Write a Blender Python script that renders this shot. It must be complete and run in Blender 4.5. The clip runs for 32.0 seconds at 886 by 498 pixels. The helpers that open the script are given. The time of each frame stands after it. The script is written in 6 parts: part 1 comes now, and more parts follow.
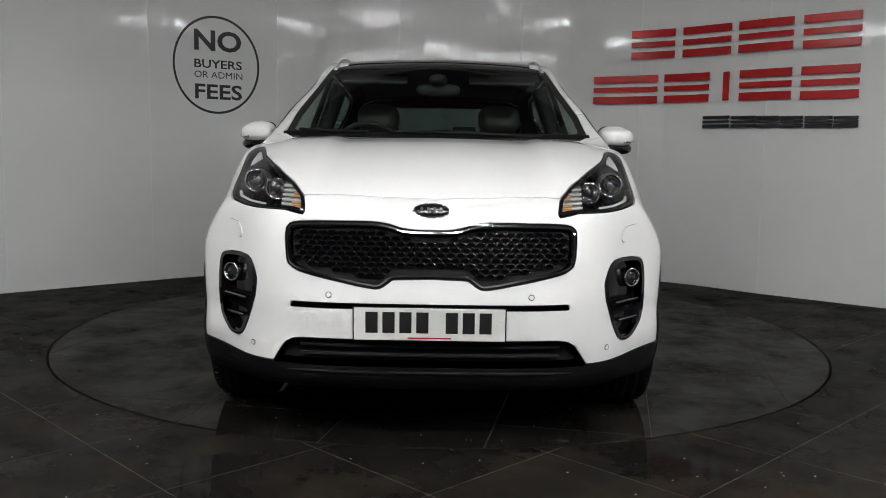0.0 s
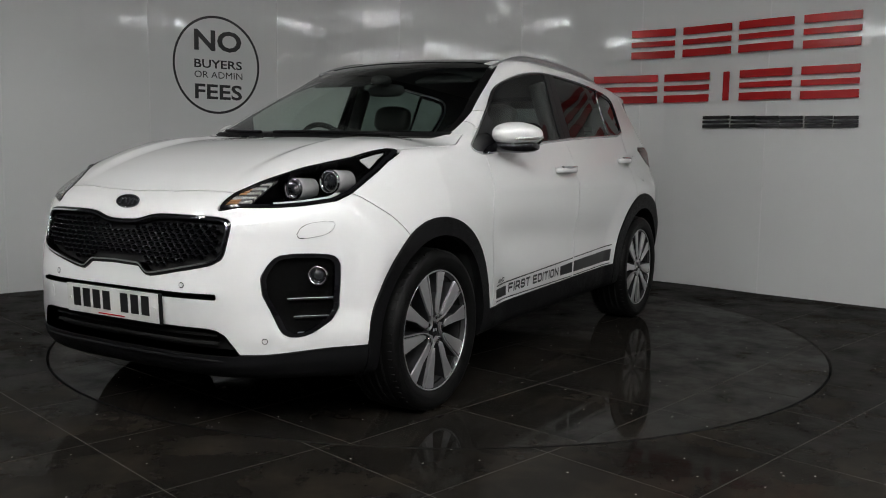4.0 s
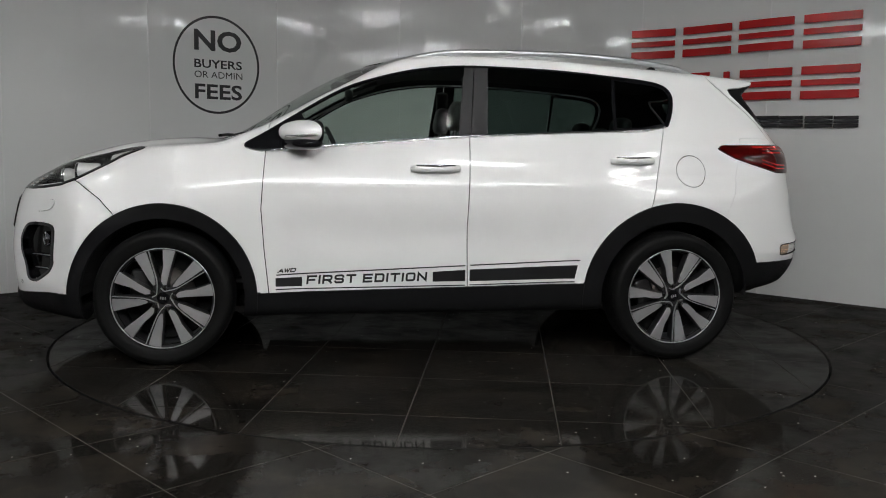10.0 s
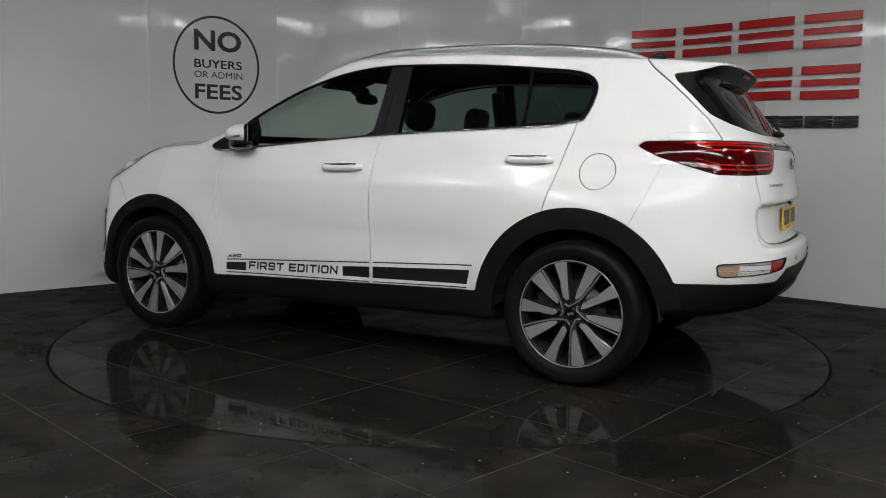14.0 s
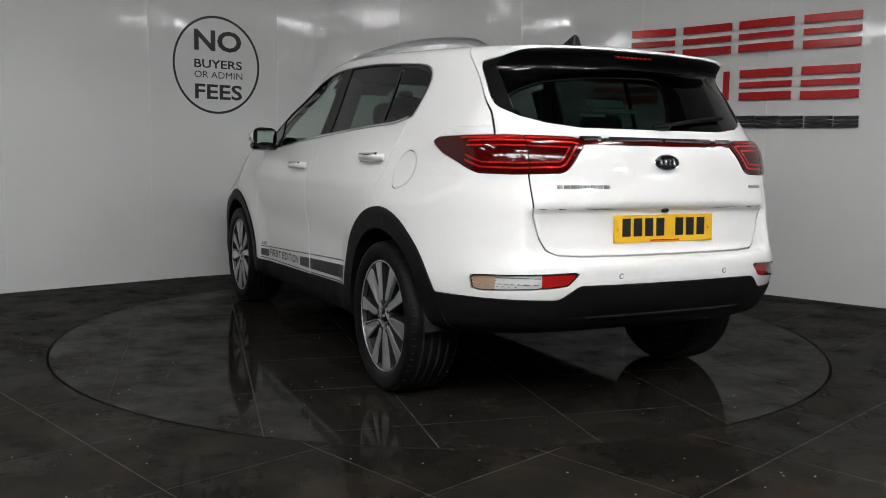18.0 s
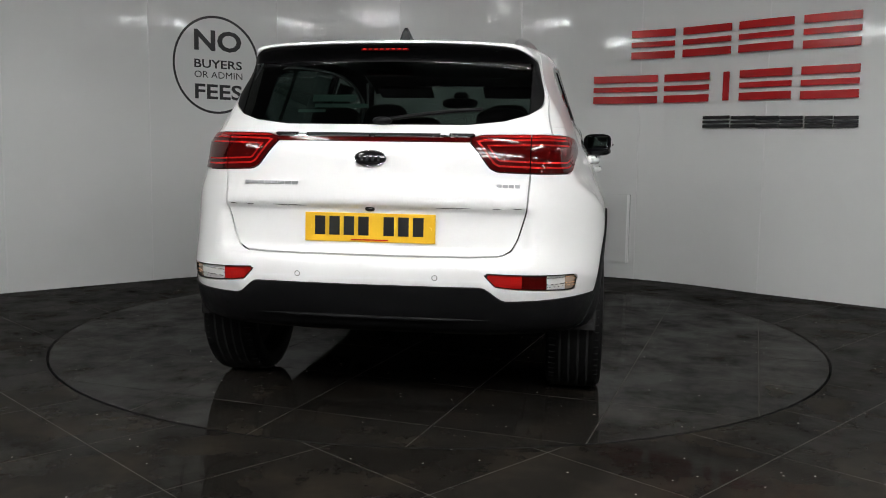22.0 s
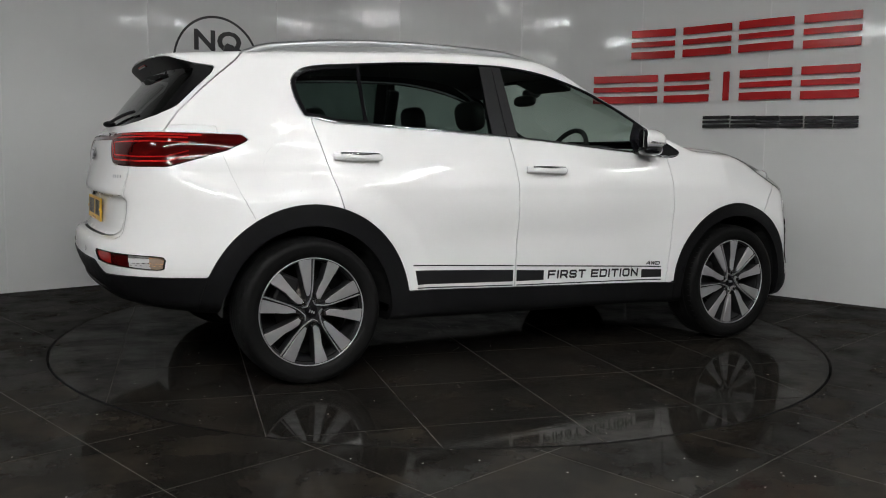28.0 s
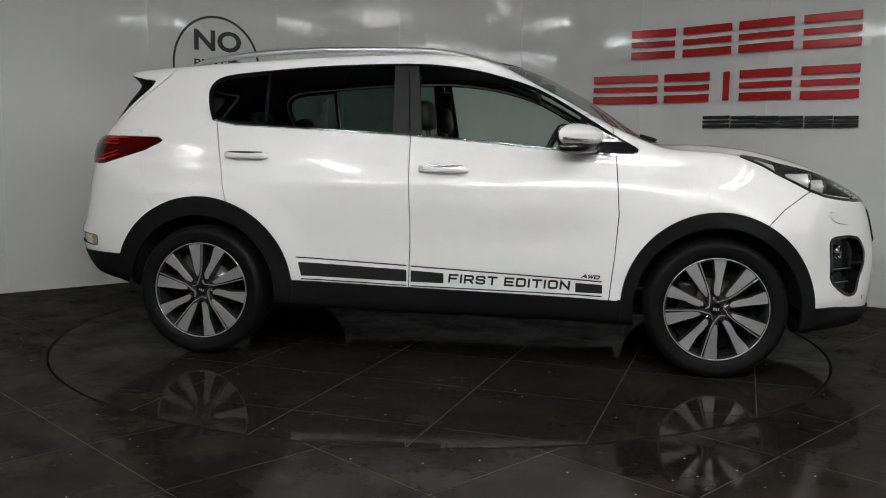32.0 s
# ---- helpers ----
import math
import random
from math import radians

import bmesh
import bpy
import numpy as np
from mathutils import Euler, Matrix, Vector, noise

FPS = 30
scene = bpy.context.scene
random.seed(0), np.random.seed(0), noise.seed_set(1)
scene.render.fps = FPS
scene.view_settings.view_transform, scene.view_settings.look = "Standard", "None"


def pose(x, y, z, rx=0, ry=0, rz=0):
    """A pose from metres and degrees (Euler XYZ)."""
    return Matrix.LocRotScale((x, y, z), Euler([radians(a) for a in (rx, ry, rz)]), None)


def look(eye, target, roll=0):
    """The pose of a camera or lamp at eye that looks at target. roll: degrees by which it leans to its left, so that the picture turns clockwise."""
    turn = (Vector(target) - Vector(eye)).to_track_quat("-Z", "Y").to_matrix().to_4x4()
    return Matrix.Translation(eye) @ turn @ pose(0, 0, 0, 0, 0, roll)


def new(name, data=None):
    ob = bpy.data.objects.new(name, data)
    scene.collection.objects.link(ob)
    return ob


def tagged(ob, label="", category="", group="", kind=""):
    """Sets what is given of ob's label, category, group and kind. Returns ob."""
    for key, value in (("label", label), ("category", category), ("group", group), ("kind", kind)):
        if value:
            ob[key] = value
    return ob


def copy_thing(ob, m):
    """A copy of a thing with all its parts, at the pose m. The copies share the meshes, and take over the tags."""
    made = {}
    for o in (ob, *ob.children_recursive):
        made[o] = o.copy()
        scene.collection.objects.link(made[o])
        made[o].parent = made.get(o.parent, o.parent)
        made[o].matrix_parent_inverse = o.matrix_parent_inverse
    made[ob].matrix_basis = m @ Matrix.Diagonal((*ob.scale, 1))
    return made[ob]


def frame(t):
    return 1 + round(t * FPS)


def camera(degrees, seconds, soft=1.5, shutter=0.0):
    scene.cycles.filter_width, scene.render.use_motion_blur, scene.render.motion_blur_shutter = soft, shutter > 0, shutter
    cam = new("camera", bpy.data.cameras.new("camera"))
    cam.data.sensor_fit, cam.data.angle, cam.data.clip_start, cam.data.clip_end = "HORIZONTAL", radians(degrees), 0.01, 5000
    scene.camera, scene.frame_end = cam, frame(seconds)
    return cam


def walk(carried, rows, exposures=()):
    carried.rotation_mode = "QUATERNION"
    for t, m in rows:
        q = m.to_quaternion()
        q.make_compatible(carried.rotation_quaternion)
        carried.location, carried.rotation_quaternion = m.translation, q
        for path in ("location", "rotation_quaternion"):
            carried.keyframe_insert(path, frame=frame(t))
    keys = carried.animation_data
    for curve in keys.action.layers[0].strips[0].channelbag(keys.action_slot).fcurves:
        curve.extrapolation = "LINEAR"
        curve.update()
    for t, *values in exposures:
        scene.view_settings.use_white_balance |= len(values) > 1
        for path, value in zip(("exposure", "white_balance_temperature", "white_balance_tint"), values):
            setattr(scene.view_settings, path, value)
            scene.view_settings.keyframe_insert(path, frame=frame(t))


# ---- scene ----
cam = camera(54.07, 32.0, soft=1.0)
EYE = (0.0, -5.3591, 1.0729)
TILT, YAW, ROLL = radians(-6.0405), radians(0.1244), 0.8638
AIM = (EYE[0] + math.sin(YAW) * math.cos(TILT), EYE[1] + math.cos(YAW) * math.cos(TILT), EYE[2] + math.sin(TILT))
walk(cam, [(0.0, look(EYE, AIM, ROLL)), (32.0, look(EYE, AIM, ROLL))], exposures=[(0.0, 0.74), (1.0, 0.72), (3.0, 0.52), (6.0, 0.55), (14.0, 0.63), (17.0, 0.94), (19.0, 0.74), (22.0, 0.88), (24.0, 0.83), (26.0, 0.79), (28.0, 0.72), (30.0, 0.60), (32.0, 0.60)])

# the place: a turntable at the origin, the car stands a little off its centre
TABLE_R = 2.2426
OFF = Vector((0.1723, -0.0264, 0.0))

# ---- world and lamps ----
world = bpy.data.worlds.new("world")
scene.world = world
world.use_nodes = True
world.node_tree.nodes["Background"].inputs[0].default_value = (0.05, 0.05, 0.055, 1)
world.node_tree.nodes["Background"].inputs[1].default_value = 0.3


# ---- materials ----
def mat(name, color, rough=0.5, metal=0.0, coat=0.0, noise_scale=0.0, noise_amt=0.0, bump=0.0, bump_scale=200.0, rough_var=0.0,
        emit=None, emit_strength=0.0, spec=0.5, transmission=0.0, ior=1.45, alpha=1.0, rnd=0.0):
    m = bpy.data.materials.new(name)
    m.use_nodes = True
    nt = m.node_tree
    b = nt.nodes["Principled BSDF"]
    b.inputs["Base Color"].default_value = (*color, 1)
    b.inputs["Roughness"].default_value = rough
    b.inputs["Metallic"].default_value = metal
    b.inputs["Coat Weight"].default_value = coat
    b.inputs["Coat Roughness"].default_value = 0.03
    b.inputs["Specular IOR Level"].default_value = spec
    b.inputs["Transmission Weight"].default_value = transmission
    b.inputs["IOR"].default_value = ior
    b.inputs["Alpha"].default_value = alpha
    if emit:
        b.inputs["Emission Color"].default_value = (*emit, 1)
        b.inputs["Emission Strength"].default_value = emit_strength
    tc = nt.nodes.new("ShaderNodeTexCoord")
    if noise_amt or rough_var:
        n = nt.nodes.new("ShaderNodeTexNoise")
        n.inputs["Scale"].default_value = noise_scale or 3.0
        n.inputs["Detail"].default_value = 6
        nt.links.new(tc.outputs["Object"], n.inputs["Vector"])
        if noise_amt:
            r = nt.nodes.new("ShaderNodeMapRange")
            r.inputs["To Min"].default_value, r.inputs["To Max"].default_value = 1 - noise_amt, 1 + noise_amt
            nt.links.new(n.outputs["Fac"], r.inputs["Value"])
            out = r.outputs["Result"]
            if rnd:
                oi = nt.nodes.new("ShaderNodeObjectInfo")
                r2 = nt.nodes.new("ShaderNodeMapRange")
                r2.inputs["To Min"].default_value, r2.inputs["To Max"].default_value = 1 - rnd, 1 + rnd
                nt.links.new(oi.outputs["Random"], r2.inputs["Value"])
                mm = nt.nodes.new("ShaderNodeMath")
                mm.operation = "MULTIPLY"
                nt.links.new(out, mm.inputs[0]), nt.links.new(r2.outputs["Result"], mm.inputs[1])
                out = mm.outputs[0]
            v = nt.nodes.new("ShaderNodeVectorMath")
            v.operation = "SCALE"
            v.inputs[0].default_value = color
            nt.links.new(out, v.inputs["Scale"])
            nt.links.new(v.outputs["Vector"], b.inputs["Base Color"])
        if rough_var:
            r = nt.nodes.new("ShaderNodeMapRange")
            r.inputs["From Min"].default_value, r.inputs["From Max"].default_value = 0.3, 0.7
            r.inputs["To Min"].default_value, r.inputs["To Max"].default_value = max(0.0, rough - rough_var), rough + rough_var
            nt.links.new(n.outputs["Fac"], r.inputs["Value"])
            nt.links.new(r.outputs["Result"], b.inputs["Roughness"])
    if bump:
        n2 = nt.nodes.new("ShaderNodeTexNoise")
        n2.inputs["Scale"].default_value = bump_scale
        n2.inputs["Detail"].default_value = 3
        nt.links.new(tc.outputs["Object"], n2.inputs["Vector"])
        bp = nt.nodes.new("ShaderNodeBump")
        bp.inputs["Strength"].default_value = bump
        bp.inputs["Distance"].default_value = 0.002
        nt.links.new(n2.outputs["Fac"], bp.inputs["Height"])
        nt.links.new(bp.outputs["Normal"], b.inputs["Normal"])
    return m


PAINT = mat("white_paint", (0.82, 0.82, 0.815), 0.28, coat=1.0, noise_scale=2.0, noise_amt=0.01, bump=0.02, bump_scale=900)
PLASTIC = mat("grained_black_plastic", (0.0065, 0.0065, 0.007), 0.50, spec=0.11, noise_scale=30, noise_amt=0.15, bump=0.25, bump_scale=700, rough_var=0.06)
GLOSSBLACK = mat("gloss_black_plastic", (0.006, 0.006, 0.007), 0.06, noise_scale=5, noise_amt=0.1)
LINER = mat("black_liner", (0.008, 0.008, 0.008), 0.9)
CHROME = mat("chrome", (0.75, 0.76, 0.78), 0.07, metal=1.0)
SATIN = mat("satin_aluminium", (0.55, 0.56, 0.58), 0.3, metal=1.0, noise_scale=40, noise_amt=0.05)
RUBBER = mat("tyre_rubber", (0.005, 0.005, 0.005), 0.5, spec=0.11, noise_scale=25, noise_amt=0.25, bump=0.3, bump_scale=400)
WALLM = mat("white_pvc_panel", (0.69, 0.695, 0.69), 0.055, noise_scale=1.1, noise_amt=0.03, bump=0.35, bump_scale=7.0, rough_var=0.03, rnd=0.015, spec=0.17)
TILEM = mat("charcoal_polished_tile", (0.0120, 0.0110, 0.0097), 0.07, noise_scale=2.2, noise_amt=0.5, bump=0.02, bump_scale=40, rough_var=0.05, rnd=0.15, spec=0.058)
FLOORM = mat("charcoal_worn_tile", (0.0118, 0.0105, 0.0090), 0.10, noise_scale=1.6, noise_amt=0.5, bump=0.04, bump_scale=40, rough_var=0.08, rnd=0.15, spec=0.032)


def add_flecks(m, scale=20.0, size=0.07):
    """Pale grit scattered over the tiles, and dull smears of dried water."""
    nt = m.node_tree
    b = nt.nodes["Principled BSDF"]
    tc = nt.nodes.new("ShaderNodeTexCoord")
    vo = nt.nodes.new("ShaderNodeTexVoronoi")
    vo.inputs["Scale"].default_value = scale
    nt.links.new(tc.outputs["Object"], vo.inputs["Vector"])
    lt = nt.nodes.new("ShaderNodeMath")
    lt.operation = "LESS_THAN"
    lt.inputs[1].default_value = size
    nt.links.new(vo.outputs["Distance"], lt.inputs[0])
    sep = nt.nodes.new("ShaderNodeSeparateColor")
    nt.links.new(vo.outputs["Color"], sep.inputs[0])
    gt = nt.nodes.new("ShaderNodeMath")
    gt.operation = "GREATER_THAN"
    gt.inputs[1].default_value = 0.74
    nt.links.new(sep.outputs[0], gt.inputs[0])
    mu = nt.nodes.new("ShaderNodeMath")
    mu.operation = "MULTIPLY"
    nt.links.new(lt.outputs[0], mu.inputs[0]), nt.links.new(gt.outputs[0], mu.inputs[1])
    old = b.inputs["Base Color"].links[0].from_socket
    mix = nt.nodes.new("ShaderNodeMix")
    mix.data_type = "RGBA"
    mix.inputs[7].default_value = (0.5, 0.5, 0.48, 1)
    nt.links.new(mu.outputs[0], mix.inputs[0])
    nt.links.new(old, mix.inputs[6])
    # smears
    n = nt.nodes.new("ShaderNodeTexNoise")
    n.inputs["Scale"].default_value, n.inputs["Detail"].default_value, n.inputs["Roughness"].default_value = 3.2, 6, 0.62
    nt.links.new(tc.outputs["Object"], n.inputs["Vector"])
    r = nt.nodes.new("ShaderNodeMapRange")
    r.inputs["From Min"].default_value, r.inputs["From Max"].default_value = 0.47, 0.75
    r.inputs["To Min"].default_value, r.inputs["To Max"].default_value = 0.0, 0.35
    nt.links.new(n.outputs["Fac"], r.inputs["Value"])
    mix2 = nt.nodes.new("ShaderNodeMix")
    mix2.data_type = "RGBA"
    mix2.inputs[7].default_value = (0.050, 0.038, 0.027, 1)
    nt.links.new(r.outputs["Result"], mix2.inputs[0])
    nt.links.new(mix.outputs[2], mix2.inputs[6])
    nt.links.new(mix2.outputs[2], b.inputs["Base Color"])


add_flecks(TILEM)
add_flecks(FLOORM)


def polish(m, low, high):
    """A worn polish over a matt body: a thin gloss that grows towards grazing."""
    nt = m.node_tree
    b = nt.nodes["Principled BSDF"]
    b.inputs["Specular IOR Level"].default_value = 0.0
    gl = nt.nodes.new("ShaderNodeBsdfGlossy")
    lw = nt.nodes.new("ShaderNodeLayerWeight")
    lw.inputs["Blend"].default_value = 0.5
    po = nt.nodes.new("ShaderNodeMath")
    po.operation = "POWER"
    po.inputs[1].default_value = 3.0
    ma = nt.nodes.new("ShaderNodeMath")
    ma.operation = "MULTIPLY_ADD"
    ma.inputs[1].default_value, ma.inputs[2].default_value = high, low
    mix = nt.nodes.new("ShaderNodeMixShader")
    nt.links.new(lw.outputs["Facing"], po.inputs[0])
    nt.links.new(po.outputs[0], ma.inputs[0])
    # dust and dried water dull the gloss in patches
    tc = nt.nodes.new("ShaderNodeTexCoord")
    dust = nt.nodes.new("ShaderNodeTexNoise")
    dust.inputs["Scale"].default_value, dust.inputs["Detail"].default_value, dust.inputs["Roughness"].default_value = 2.6, 8, 0.68
    dim = nt.nodes.new("ShaderNodeMapRange")
    dim.inputs["From Min"].default_value, dim.inputs["From Max"].default_value = 0.36, 0.60
    dim.inputs["To Min"].default_value, dim.inputs["To Max"].default_value = 0.35, 1.1
    mu = nt.nodes.new("ShaderNodeMath")
    mu.operation = "MULTIPLY"
    nt.links.new(tc.outputs["Object"], dust.inputs["Vector"])
    nt.links.new(dust.outputs["Fac"], dim.inputs["Value"])
    nt.links.new(ma.outputs[0], mu.inputs[0]), nt.links.new(dim.outputs["Result"], mu.inputs[1])
    nt.links.new(mu.outputs[0], mix.inputs[0])
    nt.links.new(b.inputs["Roughness"].links[0].from_socket, gl.inputs["Roughness"])
    nt.links.new(b.inputs["Normal"].links[0].from_socket, gl.inputs["Normal"])
    nt.links.new(b.outputs[0], mix.inputs[1])
    nt.links.new(gl.outputs[0], mix.inputs[2])
    nt.links.new(mix.outputs[0], nt.nodes["Material Output"].inputs[0])


polish(TILEM, 0.03, 0.19)
polish(FLOORM, 0.02, 0.10)
GROUT = mat("grey_grout", (0.034, 0.031, 0.027), 0.8, noise_scale=20, noise_amt=0.3)
CEILM = mat("dark_ceiling", (0.10, 0.10, 0.105), 0.8, noise_scale=2, noise_amt=0.15)
BACKM = mat("workshop_wall", (0.38, 0.38, 0.37), 0.7, noise_scale=1.5, noise_amt=0.2)
TUBE = mat("fluorescent_tube", (0.9, 0.9, 0.9), 0.4, emit=(0.985, 0.985, 0.975), emit_strength=55.0)
SIGNBLACK = mat("black_vinyl", (0.012, 0.012, 0.013), 0.35)
SIGNRED = mat("red_acrylic", (0.42, 0.012, 0.014), 0.25, noise_scale=6, noise_amt=0.05)


# ---- mesh helpers ----
def mesh_from(name, verts, faces, material, smooth=False, normals=None):
    me = bpy.data.meshes.new(name)
    me.from_pydata([tuple(v) for v in verts], [], [tuple(f) for f in faces])
    me.materials.append(material)
    if smooth:
        me.polygons.foreach_set("use_smooth", [True] * len(me.polygons))
    me.update()
    if normals is not None:
        me.normals_split_custom_set_from_vertices([tuple(n) for n in normals])
    return me


def bm_mesh(name, bm, material, smooth=False):
    me = bpy.data.meshes.new(name)
    bm.to_mesh(me)
    bm.free()
    me.materials.append(material)
    if smooth:
        me.polygons.foreach_set("use_smooth", [True] * len(me.polygons))
    return me


def part(name, data, material, parent, label="", smooth=False):
    me = data if isinstance(data, bpy.types.Mesh) else bm_mesh(name, data, material, smooth)
    ob = new(name, me)
    ob.parent = parent
    if label:
        ob["label"] = label
    return ob


def bm_box(sx, sy, sz, bevel=0.0, m=None, seg=2):
    bm = bmesh.new()
    bmesh.ops.create_cube(bm, size=1, matrix=Matrix.Diagonal((sx, sy, sz, 1)))
    if bevel:
        bmesh.ops.bevel(bm, geom=bm.edges[:], offset=bevel, segments=seg, affect="EDGES", profile=0.5)
    if m is not None:
        bm.transform(m)
    return bm


def bm_cyl(r, depth, seg=32, r2=None, bevel=0.0, m=None):
    bm = bmesh.new()
    bmesh.ops.create_cone(bm, cap_ends=True, segments=seg, radius1=r, radius2=r if r2 is None else r2, depth=depth)
    if bevel:
        caps = [e for e in bm.edges if any(len(f.verts) > 4 for f in e.link_faces)]
        bmesh.ops.bevel(bm, geom=caps, offset=bevel, segments=2, affect="EDGES", profile=0.5)
    if m is not None:
        bm.transform(m)
    return bm


# ---- the hall: wall of bowed panels, floor, ceiling ----
WALL_H = 3.6


def wall_r(deg):
    s = min(1.0, max(0.0, (deg - 32) / 16))
    return 3.47 - 0.05 * s * s * (3 - 2 * s)


def wall_xy(deg):
    """The wall's inner face: an arc that runs out into straight ends at the joints at -44.5 and 49.2 degrees."""
    a = min(49.2, max(-44.5, deg))
    x, y = wall_r(a) * math.sin(radians(a)), -0.55 + wall_r(a) * math.cos(radians(a))
    if deg < a:
        d = radians(a - deg) * 3.47
        return x - d * math.cos(radians(42.6)), y - d * math.sin(radians(42.6))
    if deg > a:
        d = radians(deg - a) * 3.47
        return x + d * math.cos(radians(41.6)), y - d * math.sin(radians(41.6))
    return x, y


def wall_frame(deg):
    """Pose on the wall's face: x runs to the right along it, y up, z out of it into the hall."""
    p, q = Vector(wall_xy(deg - 0.4)), Vector(wall_xy(deg + 0.4))
    t = (q - p).normalized()
    o = (p + q) / 2
    return Matrix(((t.x, 0, t.y, o.x), (t.y, 0, -t.x, o.y), (0, 1, 0, 0), (0, 0, 0, 1)))


JOINTS = [-120.4, -101.4, -82.4, -63.4, -44.5, -25.6, -6.9, 11.9, 30.2, 49.2, 68.2, 87.2, 106.2, 125.2]
wall_ob = tagged(new("wall_north"), "bowed wall clad in glossy white plastic panels", "wall", kind="structure")
for a, b in zip(JOINTS, JOINTS[1:]):
    n = 10
    vs, fs = [], []
    for i in range(n + 1):
        deg = a + (b - a) * i / n
        m = wall_frame(deg)
        off = 0.004 / 3.47 * 57.3
        deg2 = min(max(deg, a + off), b - off)
        x, y = wall_xy(deg2)
        out = m.col[2].to_3d()
        for z in (0.0, WALL_H):
            vs += [(x, y, z), (x - out.x * 0.012, y - out.y * 0.012, z)]
    for i in range(n):
        o = i * 4
        fs += [(o, o + 4, o + 6, o + 2), (o + 1, o + 3, o + 7, o + 5), (o + 2, o + 6, o + 7, o + 3), (o, o + 1, o + 5, o + 4)]
    fs += [(0, 2, 3, 1), (n * 4, n * 4 + 1, n * 4 + 3, n * 4 + 2)]
    part("panel", mesh_from("panel", vs, fs, WALLM), WALLM, wall_ob)
# joint strips between the panels, and the wall behind them
BACKING = mat("white_joint_strip", (0.72, 0.72, 0.72), 0.3, noise_scale=8, noise_amt=0.03)
for a in JOINTS[1:-1]:
    bm = bm_box(0.012, WALL_H, 0.008, 0.002, wall_frame(a) @ Matrix.Translation((0, WALL_H / 2, 0.0)))
    part("joint_strip", bm, BACKING, wall_ob)
vs, fs = [], []
for i in range(61):
    deg = JOINTS[0] + (JOINTS[-1] - JOINTS[0]) * i / 60
    m = wall_frame(deg)
    for d in (0.013, 0.12):
        for z in (0, WALL_H + 1.4):
            vs.append(m @ Vector((0, z, -d)))
for i in range(60):
    o = i * 4
    fs += [(o, o + 4, o + 5, o + 1), (o + 2, o + 3, o + 7, o + 6), (o + 1, o + 5, o + 7, o + 3)]
part("backing", mesh_from("backing", vs, fs, BACKM), BACKM, wall_ob, "plain wall behind the panels")

# unseen, made-up plain walls that close the hall behind the camera, and its ceiling
HALL_Z = 5.0
DARKM = mat("dark_upper_wall", (0.06, 0.06, 0.065), 0.8, noise_scale=2, noise_amt=0.2)
WHITE_Z = 2.4
for nm, c, s in (("wall_south", (0, -14.6), (22, 0.2)), ("wall_west", (-9.0, -5.5), (0.2, 18)), ("wall_east", (9.0, -5.5), (0.2, 18))):
    w = tagged(new(nm), "unseen made-up workshop wall, white below and dark above", "wall", kind="structure")
    w.location = (c[0], c[1], 0)
    part("lower_wall", bm_box(s[0], s[1], WHITE_Z, 0, Matrix.Translation((0, 0, WHITE_Z / 2))), BACKM, w)
    part("upper_wall", bm_box(s[0], s[1], HALL_Z - WHITE_Z, 0, Matrix.Translation((0, 0, (HALL_Z + WHITE_Z) / 2))), DARKM, w)
ceil = tagged(new("ceiling", bm_mesh("ceiling", bm_box(22, 23, 0.2), CEILM)), "unseen made-up dark ceiling of the hall", "ceiling", kind="structure")
ceil.location = (0, -5, HALL_Z + 0.1)

# ---- lamps: twin-tube battens under the ceiling ----
def batten(x, y, z, rz, length, wide=0.05):
    lamp = tagged(new("ceiling_light"), "unseen white twin-tube fluorescent batten hung under the ceiling", "ceiling light", group="ceiling battens")
    lamp.matrix_basis = pose(x, y, z, 0, 0, rz)
    part("housing", bm_box(length, 0.06 + 2 * wide, 0.05, 0.01, Matrix.Translation((0, 0, 0.035))), BACKING, lamp)
    for s in (-wide, wide):
        part("tube", bm_cyl(0.014, length - 0.06, 12, m=Matrix.Translation((0, s, -0.01)) @ Matrix.Rotation(math.pi / 2, 4, "Y")), TUBE, lamp, "glowing fluorescent tube")
    part("rod", bm_cyl(0.006, HALL_Z - z - 0.06, 8, m=Matrix.Translation((0, 0, 0.06 + (HALL_Z - z - 0.06) / 2))), BACKING, lamp)
    return lamp


# all out of view: some placed from reflections, others added to balance the light
for x, y, z, rz, length in ((1.0, -3.0, 3.3, -12, 0.9), (-1.9, -3.3, 3.3, 90, 1.2), (2.9, -3.2, 3.3, 90, 1.4), (0.1, -4.6, 3.05, 0, 0.8), (5.0, -1.5, 3.3, 90, 0.6), (-4.0, -3.4, 3.2, 90, 1.1), (8.3, -4.7, 3.0, 90, 0.5), (8.3, -6.3, 2.7, 70, 0.4), (-2.5, -5.6, 3.0, 0, 1.5), (-0.85, -5.6, 3.0, 0, 1.5), (0.8, -5.6, 3.0, 0, 1.5), (2.45, -5.6, 3.0, 0, 1.5), (-0.9, -6.8, 3.2, 0, 1.5), (0.9, -6.8, 3.2, 0, 1.5), (4.6, -5.2, 3.0, 40, 0.6)):
    batten(x, y, z, rz, length, 0.09 if y > -4 else 0.05)
# rows over the far end of the hall
for y in (-8.6, -10.8):
    for x in (-2.4, 0.4, 3.2):
        batten(x, y, 4.5, 90, 1.35)


